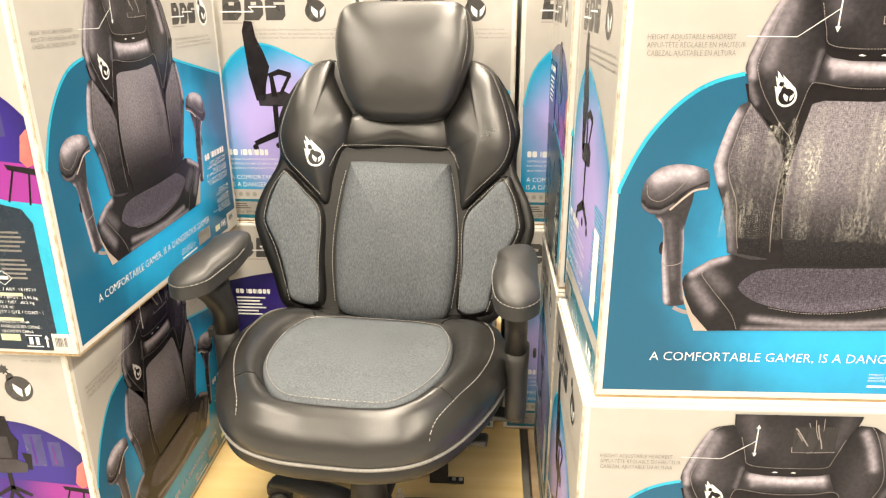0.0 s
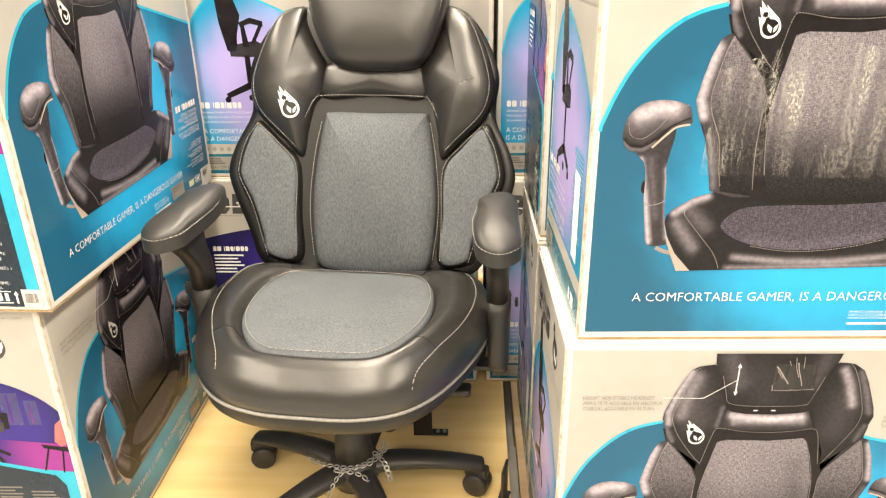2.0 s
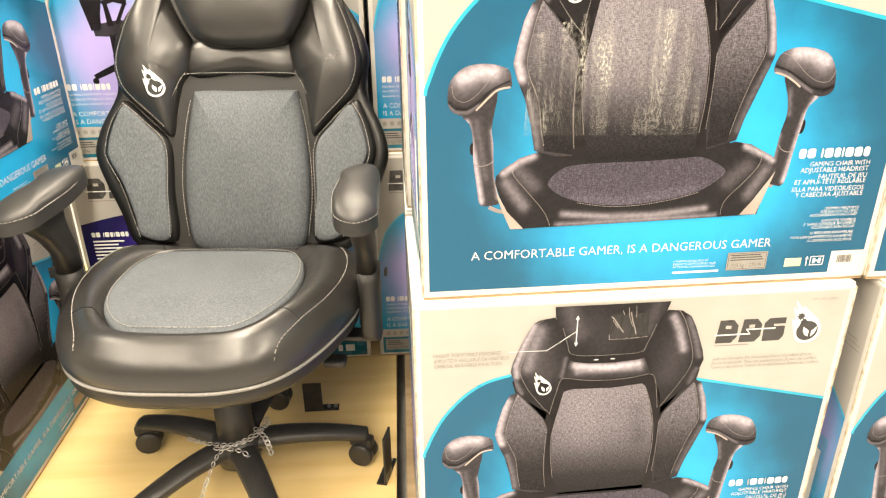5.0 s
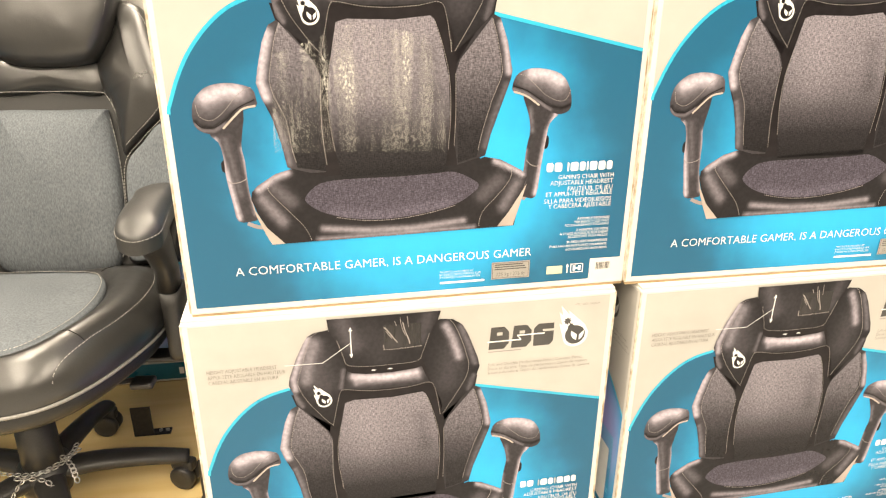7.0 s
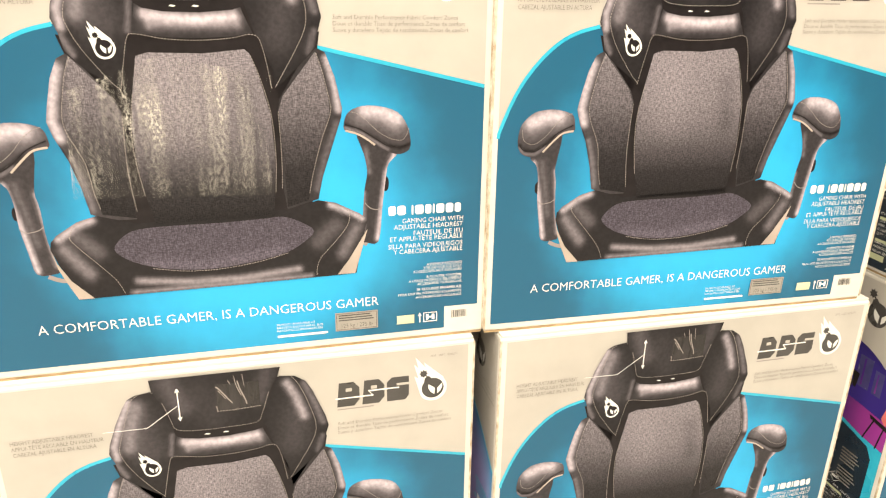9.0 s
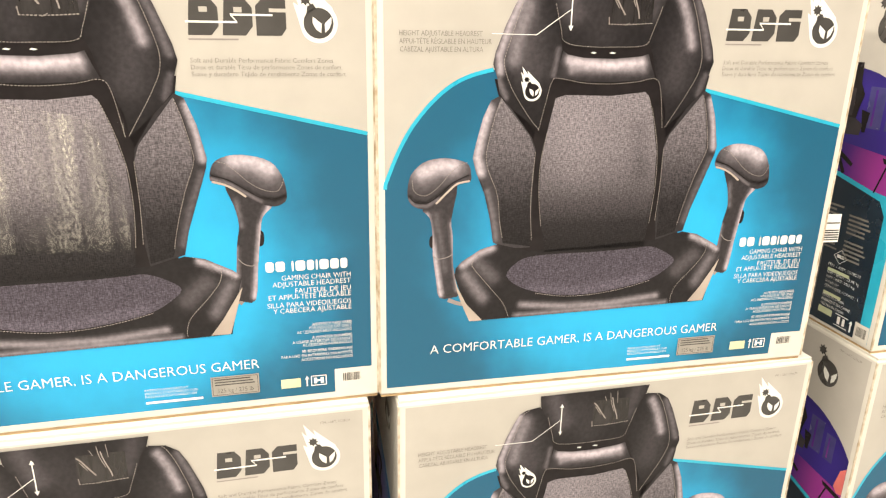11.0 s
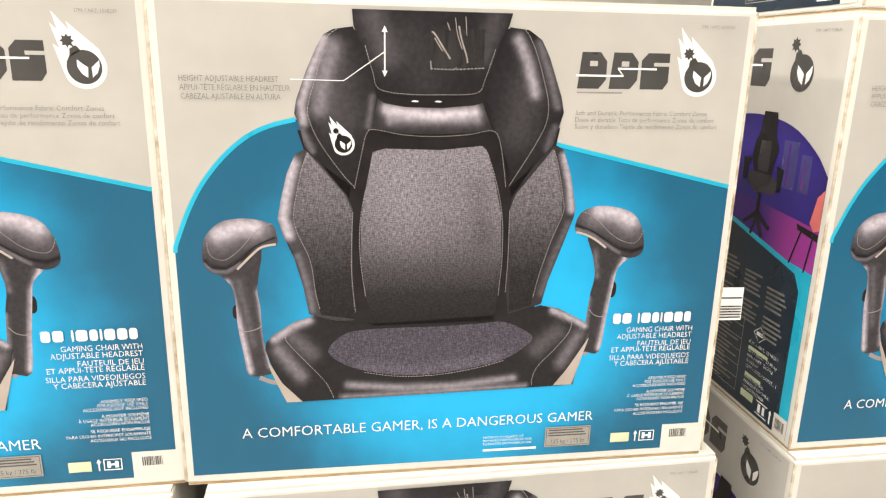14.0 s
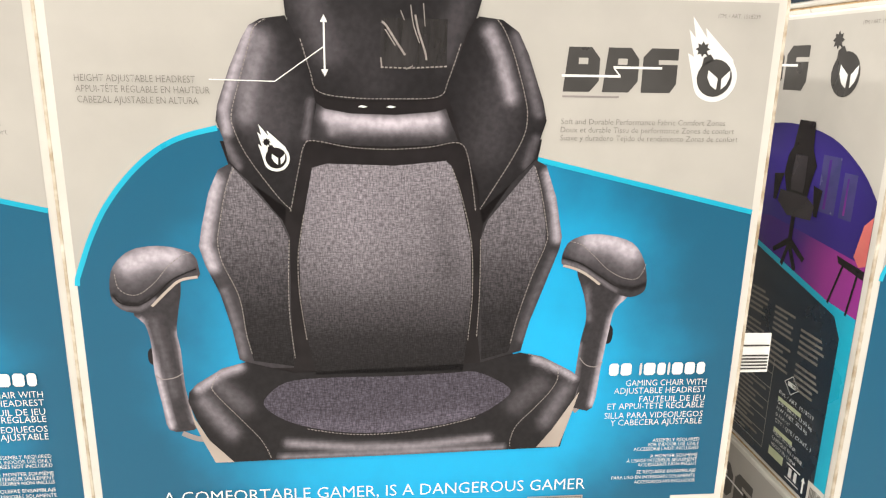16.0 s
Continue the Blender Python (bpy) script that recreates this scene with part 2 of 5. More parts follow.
def sheet(pts, layer, at=front_at):
    """A flat printed shape."""
    bm = bmesh.new()
    f = bm.faces.new([bm.verts.new(at(p[0], p[1], LAYER * layer)) for p in pts])
    f.normal_update()
    want = at(0, 0, 1) - at(0, 0, 0)
    if f.normal.dot(want) < 0:
        f.normal_flip()
    bmesh.ops.triangulate(bm, faces=bm.faces[:])
    return bm


def rect(u0, v0, u1, v1, layer, at=front_at):
    return sheet([(u0, v0), (u1, v0), (u1, v1), (u0, v1)], layer, at)


def strip(pts, width, layer, at=front_at, smooth=5, dash=0):
    """A printed line; dash: every other piece is left out."""
    line = [Vector(p) for p in (curve([(*p, 0) for p in pts], smooth, False) if smooth else [(*p, 0) for p in pts])]
    bm, prev = bmesh.new(), None
    if dash:
        fine = []
        for a, b in zip(line, line[1:]):
            k = max(1, round((b - a).length / dash))
            fine += [a.lerp(b, i / k) for i in range(k)]
        line = fine + [line[-1]]
    for i, p in enumerate(line):
        t = (line[min(i + 1, len(line) - 1)] - line[max(i - 1, 0)]).normalized()
        nrm = Vector((-t.y, t.x, 0)) * width / 2
        now = [bm.verts.new(at(q.x, q.y, LAYER * layer)) for q in (p + nrm, p - nrm)]
        if prev and not (dash and i % 3 == 0):
            bm.faces.new((prev[0], prev[1], now[1], now[0]))
        prev = now
    return bm


def words(text, u, v, width, height, layer, at=front_at, right=False):
    """Lettering in the built-in font, fitted into a width and a letter height; right: u is its right end."""
    cu = bpy.data.curves.new("lettering", "FONT")
    cu.body, cu.resolution_u, cu.offset = text, 2, -0.008
    ob = bpy.data.objects.new("lettering", cu)
    scene.collection.objects.link(ob)
    me = bpy.data.meshes.new_from_object(ob.evaluated_get(bpy.context.evaluated_depsgraph_get()))
    bm = bmesh.new()
    bm.from_mesh(me)
    bpy.data.objects.remove(ob)
    bpy.data.meshes.remove(me)
    xs = [p.co.x for p in bm.verts]
    x0, x1 = min(xs), max(xs)
    k = width / (x1 - x0)
    for p in bm.verts:
        p.co = at((p.co.x - (x1 if right else x0)) * k + u, p.co.y * height / 0.69 + v, LAYER * layer)
    bm.normal_update()
    want = at(0, 0, 1) - at(0, 0, 0)
    if bm.faces and sum(f.normal.dot(want) for f in bm.faces) < 0:
        bmesh.ops.reverse_faces(bm, faces=bm.faces[:])
    return bm


def ring_of(u, v, r, n=20, a0=0.0, a1=2 * math.pi):
    return [(u + r * math.cos(a0 + (a1 - a0) * i / n), v + r * math.sin(a0 + (a1 - a0) * i / n)) for i in range(n)]


FLAME = [(-1.53, 3.17), (-0.63, 2.07), (-0.77, 2.60), (0.95, 1.00)]
SPARKS = [(-1.10, -0.55), (-1.62, 1.30), (-1.27, 1.08), (-1.67, 2.50), (-1.27, 2.07)]


def bomb_shapes():
    """A burning ball: the pale flame, the dark body with its neck, the spark, and the two pale wedges."""
    flame = FLAME + ring_of(0, 0, 1.28, 16, math.radians(40), math.radians(-150)) + SPARKS
    neck = [(-0.78, 0.55), (-0.72, 1.05), (-0.35, 1.25), (-0.12, 0.95)]
    fuse = [(-0.52, 1.10), (-0.70, 1.32), (-0.62, 1.38), (-0.42, 1.16)]
    star = [(-0.82 + (0.26 if k % 2 else 0.42) * math.cos(k * math.pi / 8), 1.50 + (0.26 if k % 2 else 0.42) * math.sin(k * math.pi / 8)) for k in range(16)]
    wedges = [[(-0.38, 0.42), (0.20, -0.02), (0.16, -0.62), (-0.18, -0.40), (-0.40, 0.02)], [(0.86, 0.42), (0.40, -0.02), (0.42, -0.60), (0.70, -0.35), (0.86, 0.05)]]
    return flame, (ring_of(0, 0, 1.0), neck, fuse, star), wedges


def emblem(u, v, r, layer, at, parent, flame=True, dark=None):
    shape, body, wedges = bomb_shapes()
    put = lambda pts, l: sheet([(u + a * r, v + b * r) for a, b in pts], l, at)
    if flame:
        part("emblem_flame", put(shape, layer), LETTER, parent)
    part("emblem_ball", join(*[put(q, layer + 1) for q in body]), dark or DARKTEXT, parent)
    for q in wedges:
        part("emblem_wedge", put(q, layer + 2), LETTER, parent)


def mark(u0, u1, v0, v1, layer, at, parent):
    """The maker's mark as three plain dark shapes with a pale slash through them."""
    w, h = (u1 - u0) / 3.0, v1 - v0
    for i in range(3):
        a, b = u0 + i * w, u0 + (i + 0.90) * w
        part("mark_shape", sheet([(a, v0), (b - 0.22 * w, v0), (b, v0 + 0.25 * h), (b, v1 - 0.25 * h), (b - 0.22 * w, v1), (a + 0.1 * w, v1)] if i != 2 else
                                 [(a, v0), (b - 0.15 * w, v0), (b, v0 + 0.2 * h), (b, v0 + 0.55 * h), (b, v1), (a + 0.2 * w, v1), (a, v1 - 0.2 * h)], layer, at), DARKTEXT, parent)
        part("mark_hole", rect(a + 0.36 * w, v0 + 0.62 * h, b - 0.30 * w, v0 + 0.76 * h, layer + 1, at) if i < 2 else
             rect(a + 0.40 * w, v0 + 0.64 * h, b, v0 + 0.74 * h, layer + 1, at), GREY, parent)
    part("mark_slash", strip([(u0 - 0.05 * w, v0 + 0.36 * h), (u0 + 1.45 * w, v0 + 0.36 * h), (u0 + 1.25 * w, v0 + 0.56 * h), (u0 + 2.5 * w, v0 + 0.56 * h)], h * 0.055, layer + 2, at, 0), LETTER, parent)
    part("mark_caption", rect(u0, v0 - 0.13 * h, u0 + 1.45 * w, v0 - 0.085 * h, layer, at), PALE_DIM, parent)


def name_blocks(u0, u1, v0, v1, layer, at, parent, material=None):
    """A product name as plain blocks, one for each sign."""
    share = (0.9, 1.0, 0.45, 0.35, 1.05, 0.8, 0.35, 1.0, 0.95, 0.8)
    k, u = (u1 - u0) / sum(share), u0
    bms = []
    for i, s in enumerate(share):
        if i != 2:
            e = 0.16 * k
            bms.append(sheet([(u, v0 + e), (u + e, v0), (u + s * k - 2 * e, v0), (u + s * k - e, v0 + e), (u + s * k - e, v1 - e), (u + s * k - 2 * e, v1), (u + e, v1), (u, v1 - e)], layer, at))
        u += s * k
    part("product_name", join(*bms), material or LETTER, parent)


def bars(u0, v0, u1, v1, rows, layer, at, material, parent, name="small_print", right=False):
    """Lines of print too small to read."""
    rnd = random.Random(round(u0 * 1000) + rows)
    step, out = (v1 - v0) / rows, []
    for i in range(rows):
        w = (u1 - u0) * rnd.uniform(0.6, 1.0)
        v = v1 - (i + 1) * step
        out.append(rect(u1 - w if right else u0, v + 0.3 * step, u1 if right else u0 + w, v + 0.75 * step, layer, at))
    return part(name, join(*out), material, parent)


def barcode(u0, v0, u1, v1, layer, at, parent):
    rnd, u, out = random.Random(5), u0, []
    while u < u1:
        w = rnd.choice((0.0006, 0.0011, 0.0017))
        out.append(rect(u, v0, min(u + w, u1), v1, layer, at))
        u += w + rnd.choice((0.0008, 0.0014))
    part("barcode", join(*out), DARKTEXT, parent)


def stroke_distance(p, line):
    best = 9.0
    for a, b in zip(line, line[1:]):
        ax, ay, dx, dy = a[0], a[1], b[0] - a[0], b[1] - a[1]
        t = max(0.0, min(1.0, ((p[0] - ax) * dx + (p[1] - ay) * dy) / (dx * dx + dy * dy + 1e-12)))
        best = min(best, math.hypot(p[0] - ax - t * dx, p[1] - ay - t * dy))
    return best


def toned(pts, layer, base, strokes=(), rise=(), tint=(1.07, 0.98, 1.13), fine=0.0075):
    """A piece of the printed picture with its own ink tones: a base, soft strokes (line, width, amount), and steps of tone up the sheet."""
    bm = sheet(pts, layer)
    for _ in range(7):
        long = [e for e in bm.edges if e.calc_length() > fine]
        if not long:
            break
        bmesh.ops.subdivide_edges(bm, edges=long, cuts=1)
        bmesh.ops.triangulate(bm, faces=bm.faces[:])
    ink = bm.verts.layers.float_color.new("ink")
    for v in bm.verts:
        p = (v.co.x, v.co.z)
        t = base
        if rise:
            t = rise[0][1] if p[1] <= rise[0][0] else rise[-1][1]
            for (v0, t0), (v1, t1) in zip(rise, rise[1:]):
                if v0 <= p[1] <= v1:
                    t = t0 + (t1 - t0) * (p[1] - v0) / (v1 - v0)
        for line, width, amount in strokes:
            t += 1.3 * amount * math.exp(-(stroke_distance(p, line) / width) ** 2)
        t = max(0.004, t * 1.08)
        v[ink] = (t * tint[0], t * tint[1], t * tint[2], 1)
    return bm


def front_print(parent):
    """The large picture of the chair on the carton's front."""
    e = 0.013
    p = part("front_print", sheet([(-W / 2 + e, 0.018), (0.342, 0.018), (0.342, 0.061), (W / 2 - e, 0.061), (W / 2 - e, H - e), (-W / 2 + e, H - e)], 1), GREY, parent, "warm grey printed sheet with a chair picture")
    arc = [(-0.405, 0.376), (-0.398, 0.394), (-0.384, 0.428), (-0.363, 0.466), (-0.333, 0.503), (-0.301, 0.530), (-0.270, 0.545), (-0.235, 0.554)]
    arc = [tuple(q[:2]) for q in curve([(*a, 0) for a in arc], 4, False)]
    slope = [(0.129, 0.522), (0.402, 0.459)]
    slope[1] = (W / 2 - e, slope[1][1] - 0.001)
    arc[0] = (-W / 2 + e, arc[0][1] - 0.006)
    part("blue_field", sheet(arc + [(-0.05, 0.56)] + slope + [(W / 2 - e, 0.061), (0.342, 0.061), (0.342, 0.018), (-W / 2 + e, 0.018)], 2), BLUE, p, "blue printed field")
    part("cyan_rim", strip(arc, 0.006, 3, smooth=0), CYAN, p)
    part("cyan_rim", strip(slope, 0.006, 3, smooth=0), CYAN, p)
    soft = lambda pts, n=3: [tuple(q[:2]) for q in curve([(*a, 0) for a in pts], n)]

    def chair(n, pts, layer, base, strokes=(), rise=(), ink=None, **more):
        return part(n, toned(pts, layer, base, strokes, rise, **more), ink or PICTURE, p)

    # arm posts and pads
    chair("pictured_post", soft([(-0.345, 0.338), (-0.333, 0.321), (-0.328, 0.295), (-0.327, 0.258), (-0.321, 0.213), (-0.315, 0.181), (-0.289, 0.180), (-0.283, 0.188), (-0.292, 0.235), (-0.294, 0.287), (-0.297, 0.316), (-0.288, 0.374), (-0.312, 0.362)]), 4, 0.030,
          (([(-0.338, 0.325), (-0.324, 0.255), (-0.313, 0.186)], 0.0045, 0.24), ([(-0.296, 0.312), (-0.289, 0.236), (-0.284, 0.192)], 0.0035, 0.17), ([(-0.322, 0.325), (-0.306, 0.23)], 0.006, 0.03)))
    part("pictured_joint", strip([(-0.327, 0.256), (-0.318, 0.250), (-0.303, 0.252), (-0.293, 0.258)], 0.0012, 6), PALE_DIM, p)
    part("pictured_knob", sheet(soft([(-0.329, 0.291), (-0.333, 0.284), (-0.332, 0.272), (-0.325, 0.270), (-0.324, 0.288)]), 3), INK, p)
    part("pictured_bar", strip([(-0.300, 0.176), (-0.282, 0.168), (-0.262, 0.166)], 0.007, 4), PALE_DIM, p)
    chair("pictured_post", soft([(0.189, 0.386), (0.200, 0.352), (0.205, 0.321), (0.200, 0.292), (0.196, 0.247), (0.193, 0.202), (0.200, 0.197), (0.222, 0.197), (0.229, 0.254), (0.236, 0.306), (0.241, 0.333), (0.257, 0.352), (0.234, 0.362), (0.217, 0.372)]), 4, 0.026,
          (([(0.252, 0.350), (0.238, 0.318), (0.228, 0.250), (0.221, 0.202)], 0.0045, 0.24), ([(0.199, 0.285), (0.196, 0.210)], 0.003, 0.09), ([(0.203, 0.36), (0.208, 0.32)], 0.004, 0.05)))
    part("pictured_joint", strip([(0.200, 0.268), (0.209, 0.258), (0.222, 0.255), (0.231, 0.262)], 0.0012, 6), PALE_DIM, p)
    part("pictured_knob", sheet(soft([(0.236, 0.312), (0.241, 0.306), (0.240, 0.290), (0.233, 0.287), (0.231, 0.305)]), 3), INK, p)
    part("pictured_bar", strip([(0.197, 0.192), (0.203, 0.198), (0.213, 0.202)], 0.007, 3), PALE_DIM, p)
    for pts, line, fold, lip, gloss in (
            ([(-0.366, 0.387), (-0.353, 0.405), (-0.336, 0.415), (-0.310, 0.418), (-0.285, 0.414), (-0.270, 0.406), (-0.266, 0.391), (-0.267, 0.380), (-0.287, 0.376), (-0.301, 0.366), (-0.323, 0.345), (-0.339, 0.336), (-0.359, 0.341), (-0.369, 0.357)],
             [(-0.362, 0.384), (-0.359, 0.367), (-0.348, 0.359), (-0.335, 0.360), (-0.317, 0.374), (-0.300, 0.394), (-0.283, 0.407), (-0.273, 0.410)],
             [(-0.366, 0.358), (-0.357, 0.348), (-0.338, 0.346), (-0.318, 0.358), (-0.297, 0.377), (-0.269, 0.390)],
             [(-0.323, 0.344), (-0.303, 0.364), (-0.288, 0.376), (-0.268, 0.380)],
             [(-0.345, 0.396), (-0.318, 0.406), (-0.295, 0.405)]),
            ([(0.169, 0.393), (0.170, 0.408), (0.178, 0.422), (0.199, 0.430), (0.227, 0.429), (0.257, 0.419), (0.273, 0.397), (0.279, 0.371), (0.276, 0.356), (0.260, 0.349), (0.241, 0.354), (0.218, 0.368), (0.196, 0.384), (0.180, 0.390)],
             [(0.178, 0.422), (0.193, 0.417), (0.208, 0.404), (0.227, 0.386), (0.247, 0.375), (0.264, 0.373), (0.272, 0.381), (0.276, 0.394)],
             [(0.170, 0.401), (0.194, 0.393), (0.218, 0.378), (0.240, 0.364), (0.262, 0.360), (0.278, 0.366)],
             [(0.171, 0.391), (0.188, 0.386), (0.203, 0.378), (0.219, 0.366)],
             [(0.205, 0.423), (0.232, 0.421), (0.255, 0.408)])):
        chair("pictured_armrest", soft(pts), 5, 0.028, ((gloss, 0.011, 0.19), (gloss, 0.025, 0.08), (fold, 0.003, -0.02), ([(a, b - 0.0055) for a, b in fold[:4]], 0.003, 0.06)), fine=0.005)
        part("pictured_fold", strip(fold, 0.0018, 7), INK, p)
        part("pictured_lip", strip(lip, 0.0032, 6), PALE, p)
        part("pictured_stitching", strip(line, 0.0010, 8, dash=0.0014), STITCH_P, p)
    # back
    part("pictured_back", sheet([(-0.195, 0.521), (-0.153, 0.673), (0.056, 0.678), (0.100, 0.521), (0.115, 0.245), (-0.215, 0.245)], 4), INK, p)
    part("pictured_shadow_gap", sheet([(-0.233, 0.540), (-0.224, 0.510), (-0.165, 0.44), (-0.15, 0.53)], 4), INK, p)
    part("pictured_shadow_gap", sheet([(0.136, 0.545), (0.131, 0.515), (0.07, 0.44), (0.05, 0.53)], 4), INK, p)
    bl = [(-0.224, 0.514), (-0.237, 0.507), (-0.249, 0.481), (-0.259, 0.442), (-0.264, 0.417), (-0.258, 0.394), (-0.243, 0.358), (-0.232, 0.315), (-0.225, 0.274), (-0.200, 0.262), (-0.160, 0.262), (-0.161, 0.343), (-0.159, 0.428), (-0.167, 0.448), (-0.203, 0.494)]
    br = [(0.130, 0.521), (0.143, 0.514), (0.157, 0.476), (0.167, 0.427), (0.165, 0.413), (0.150, 0.369), (0.132, 0.317), (0.123, 0.279), (0.072, 0.264), (0.068, 0.295), (0.067, 0.427), (0.070, 0.444), (0.101, 0.492)]
    chair("pictured_bolster", bl, 5, 0.035, (([(-0.240, 0.495), (-0.252, 0.450), (-0.257, 0.418), (-0.250, 0.393)], 0.0075, 0.24), ([(-0.238, 0.362), (-0.226, 0.315), (-0.220, 0.28)], 0.0050, 0.05), ([(-0.262, 0.405), (-0.240, 0.345), (-0.229, 0.28)], 0.002, -0.03)), fine=0.006)
    chair("pictured_bolster", br, 5, 0.022, (([(0.145, 0.505), (0.156, 0.462), (0.161, 0.425)], 0.0055, 0.20), ([(0.158, 0.405), (0.135, 0.345), (0.122, 0.295)], 0.005, 0.035)), fine=0.006)
    side_rise = ((0.27, 0.010), (0.33, 0.016), (0.38, 0.040), (0.43, 0.085), (0.51, 0.125))
    chair("pictured_bolster_fabric", [(-0.221, 0.511), (-0.229, 0.488), (-0.239, 0.442), (-0.242, 0.421), (-0.238, 0.397), (-0.221, 0.355), (-0.215, 0.308), (-0.208, 0.272), (-0.160, 0.264), (-0.163, 0.343), (-0.161, 0.428), (-0.171, 0.451)], 6, 0.05, (), side_rise, WOVEN)
    chair("pictured_bolster_fabric", [(0.128, 0.515), (0.136, 0.490), (0.146, 0.441), (0.147, 0.420), (0.132, 0.377), (0.117, 0.326), (0.111, 0.295), (0.107, 0.278), (0.073, 0.268), (0.068, 0.427), (0.075, 0.448)], 6, 0.05, (), side_rise, WOVEN)
    wl = [(-0.156, 0.676), (-0.182, 0.672), (-0.195, 0.665), (-0.204, 0.650), (-0.218, 0.620), (-0.233, 0.580), (-0.236, 0.562), (-0.229, 0.543), (-0.224, 0.517), (-0.203, 0.494), (-0.157, 0.459), (-0.142, 0.514), (-0.138, 0.537), (-0.131, 0.542), (-0.125, 0.584), (-0.132, 0.619), (-0.146, 0.657)]
    wr = [(0.057, 0.680), (0.084, 0.677), (0.103, 0.664), (0.115, 0.641), (0.135, 0.588), (0.140, 0.566), (0.133, 0.543), (0.129, 0.522), (0.101, 0.492), (0.065, 0.459), (0.062, 0.490), (0.050, 0.522), (0.040, 0.541), (0.029, 0.580), (0.022, 0.597), (0.034, 0.630), (0.049, 0.667)]
    chair("pictured_wing", wl, 7, 0.012, (([(-0.195, 0.660), (-0.212, 0.620), (-0.227, 0.575), (-0.224, 0.550)], 0.0055, 0.20), ([(-0.183, 0.650), (-0.198, 0.605), (-0.203, 0.570)], 0.012, 0.085), ([(-0.186, 0.62), (-0.175, 0.56)], 0.03, 0.022), ([(-0.226, 0.538), (-0.214, 0.512)], 0.005, 0.06), ([(-0.131, 0.585), (-0.137, 0.545)], 0.004, 0.05)), fine=0.0055)
    chair("pictured_wing", wr, 7, 0.011, (([(0.070, 0.664), (0.084, 0.635), (0.097, 0.592)], 0.0075, 0.15), ([(0.100, 0.660), (0.116, 0.620), (0.130, 0.575)], 0.006, 0.055), ([(0.128, 0.545), (0.118, 0.515)], 0.005, 0.04), ([(0.085, 0.60), (0.075, 0.54)], 0.03, 0.016)), fine=0.0055)
    chair("pictured_headrest", [(-0.157, 0.698), (-0.155, 0.676), (-0.146, 0.657), (-0.132, 0.621), (-0.124, 0.596), (-0.116, 0.590), (-0.086, 0.587), (-0.036, 0.587), (0.013, 0.590), (0.021, 0.596), (0.030, 0.619), (0.044, 0.662), (0.055, 0.680), (0.060, 0.698)], 9, 0.012,
          (([(-0.130, 0.690), (-0.110, 0.640)], 0.018, 0.030), ([(0.035, 0.690), (0.020, 0.640)], 0.014, 0.020), ([(-0.075, 0.66), (-0.06, 0.61)], 0.03, 0.008)))
    chair("pictured_roll", [(-0.124, 0.583), (-0.115, 0.577), (-0.087, 0.572), (-0.036, 0.571), (0.010, 0.575), (0.022, 0.579), (0.029, 0.561), (0.037, 0.542), (0.004, 0.537), (-0.042, 0.535), (-0.087, 0.536), (-0.131, 0.542), (-0.128, 0.563)], 9, 0.022,
          (([(-0.112, 0.569), (-0.080, 0.564), (-0.036, 0.562), (0.012, 0.567)], 0.0075, 0.24), ([(-0.105, 0.556), (0.015, 0.556)], 0.008, 0.09), ([(-0.110, 0.560), (-0.107, 0.550)], 0.004, 0.05)), fine=0.005)
    chair("pictured_pad", [(-0.131, 0.510), (-0.114, 0.515), (-0.036, 0.513), (0.023, 0.519), (0.030, 0.513), (0.042, 0.476), (0.055, 0.420), (0.058, 0.356), (0.054, 0.295), (0.050, 0.254), (-0.133, 0.252), (-0.142, 0.299), (-0.149, 0.358), (-0.149, 0.407), (-0.142, 0.455)], 8, 0.05,
          (([(-0.090, 0.47), (-0.080, 0.40)], 0.04, 0.018), ([(0.020, 0.46), (0.030, 0.39)], 0.02, -0.025)), ((0.26, 0.010), (0.30, 0.016), (0.34, 0.045), (0.38, 0.090), (0.43, 0.130), (0.515, 0.150)), WOVEN)
    # seat
    chair("pictured_seat", [(-0.217, 0.271), (-0.246, 0.263), (-0.278, 0.243), (-0.288, 0.232), (-0.290, 0.220), (-0.281, 0.192), (-0.263, 0.156), (-0.243, 0.134), (-0.194, 0.135), (-0.035, 0.137), (0.160, 0.141), (0.182, 0.142), (0.199, 0.221), (0.204, 0.239), (0.190, 0.250), (0.151, 0.271), (0.122, 0.277), (0.072, 0.264), (-0.160, 0.255)], 8, 0.012,
          (([(-0.276, 0.236), (-0.250, 0.256), (-0.226, 0.264)], 0.006, 0.20), ([(-0.270, 0.218), (-0.240, 0.176)], 0.010, 0.085), ([(-0.248, 0.238), (-0.224, 0.212)], 0.012, 0.045), ([(-0.170, 0.158), (-0.093, 0.150), (-0.010, 0.149), (0.085, 0.158)], 0.0055, 0.13), ([(-0.180, 0.139), (-0.035, 0.140), (0.105, 0.144)], 0.004, 0.10),
           ([(0.142, 0.268), (0.176, 0.253), (0.195, 0.241)], 0.005, 0.22), ([(0.185, 0.225), (0.160, 0.180)], 0.010, 0.065), ([(0.150, 0.232), (0.120, 0.205)], 0.014, 0.035)), fine=0.006)
    part("pictured_seat_side", sheet([(-0.290, 0.217), (-0.285, 0.199), (-0.268, 0.166), (-0.239, 0.134), (-0.262, 0.134), (-0.275, 0.164), (-0.284, 0.188)], 9), PALE, p)
    part("pictured_seat_side", sheet([(0.203, 0.221), (0.193, 0.205), (0.170, 0.168), (0.150, 0.142), (0.180, 0.142), (0.190, 0.175)], 9), PALE, p)
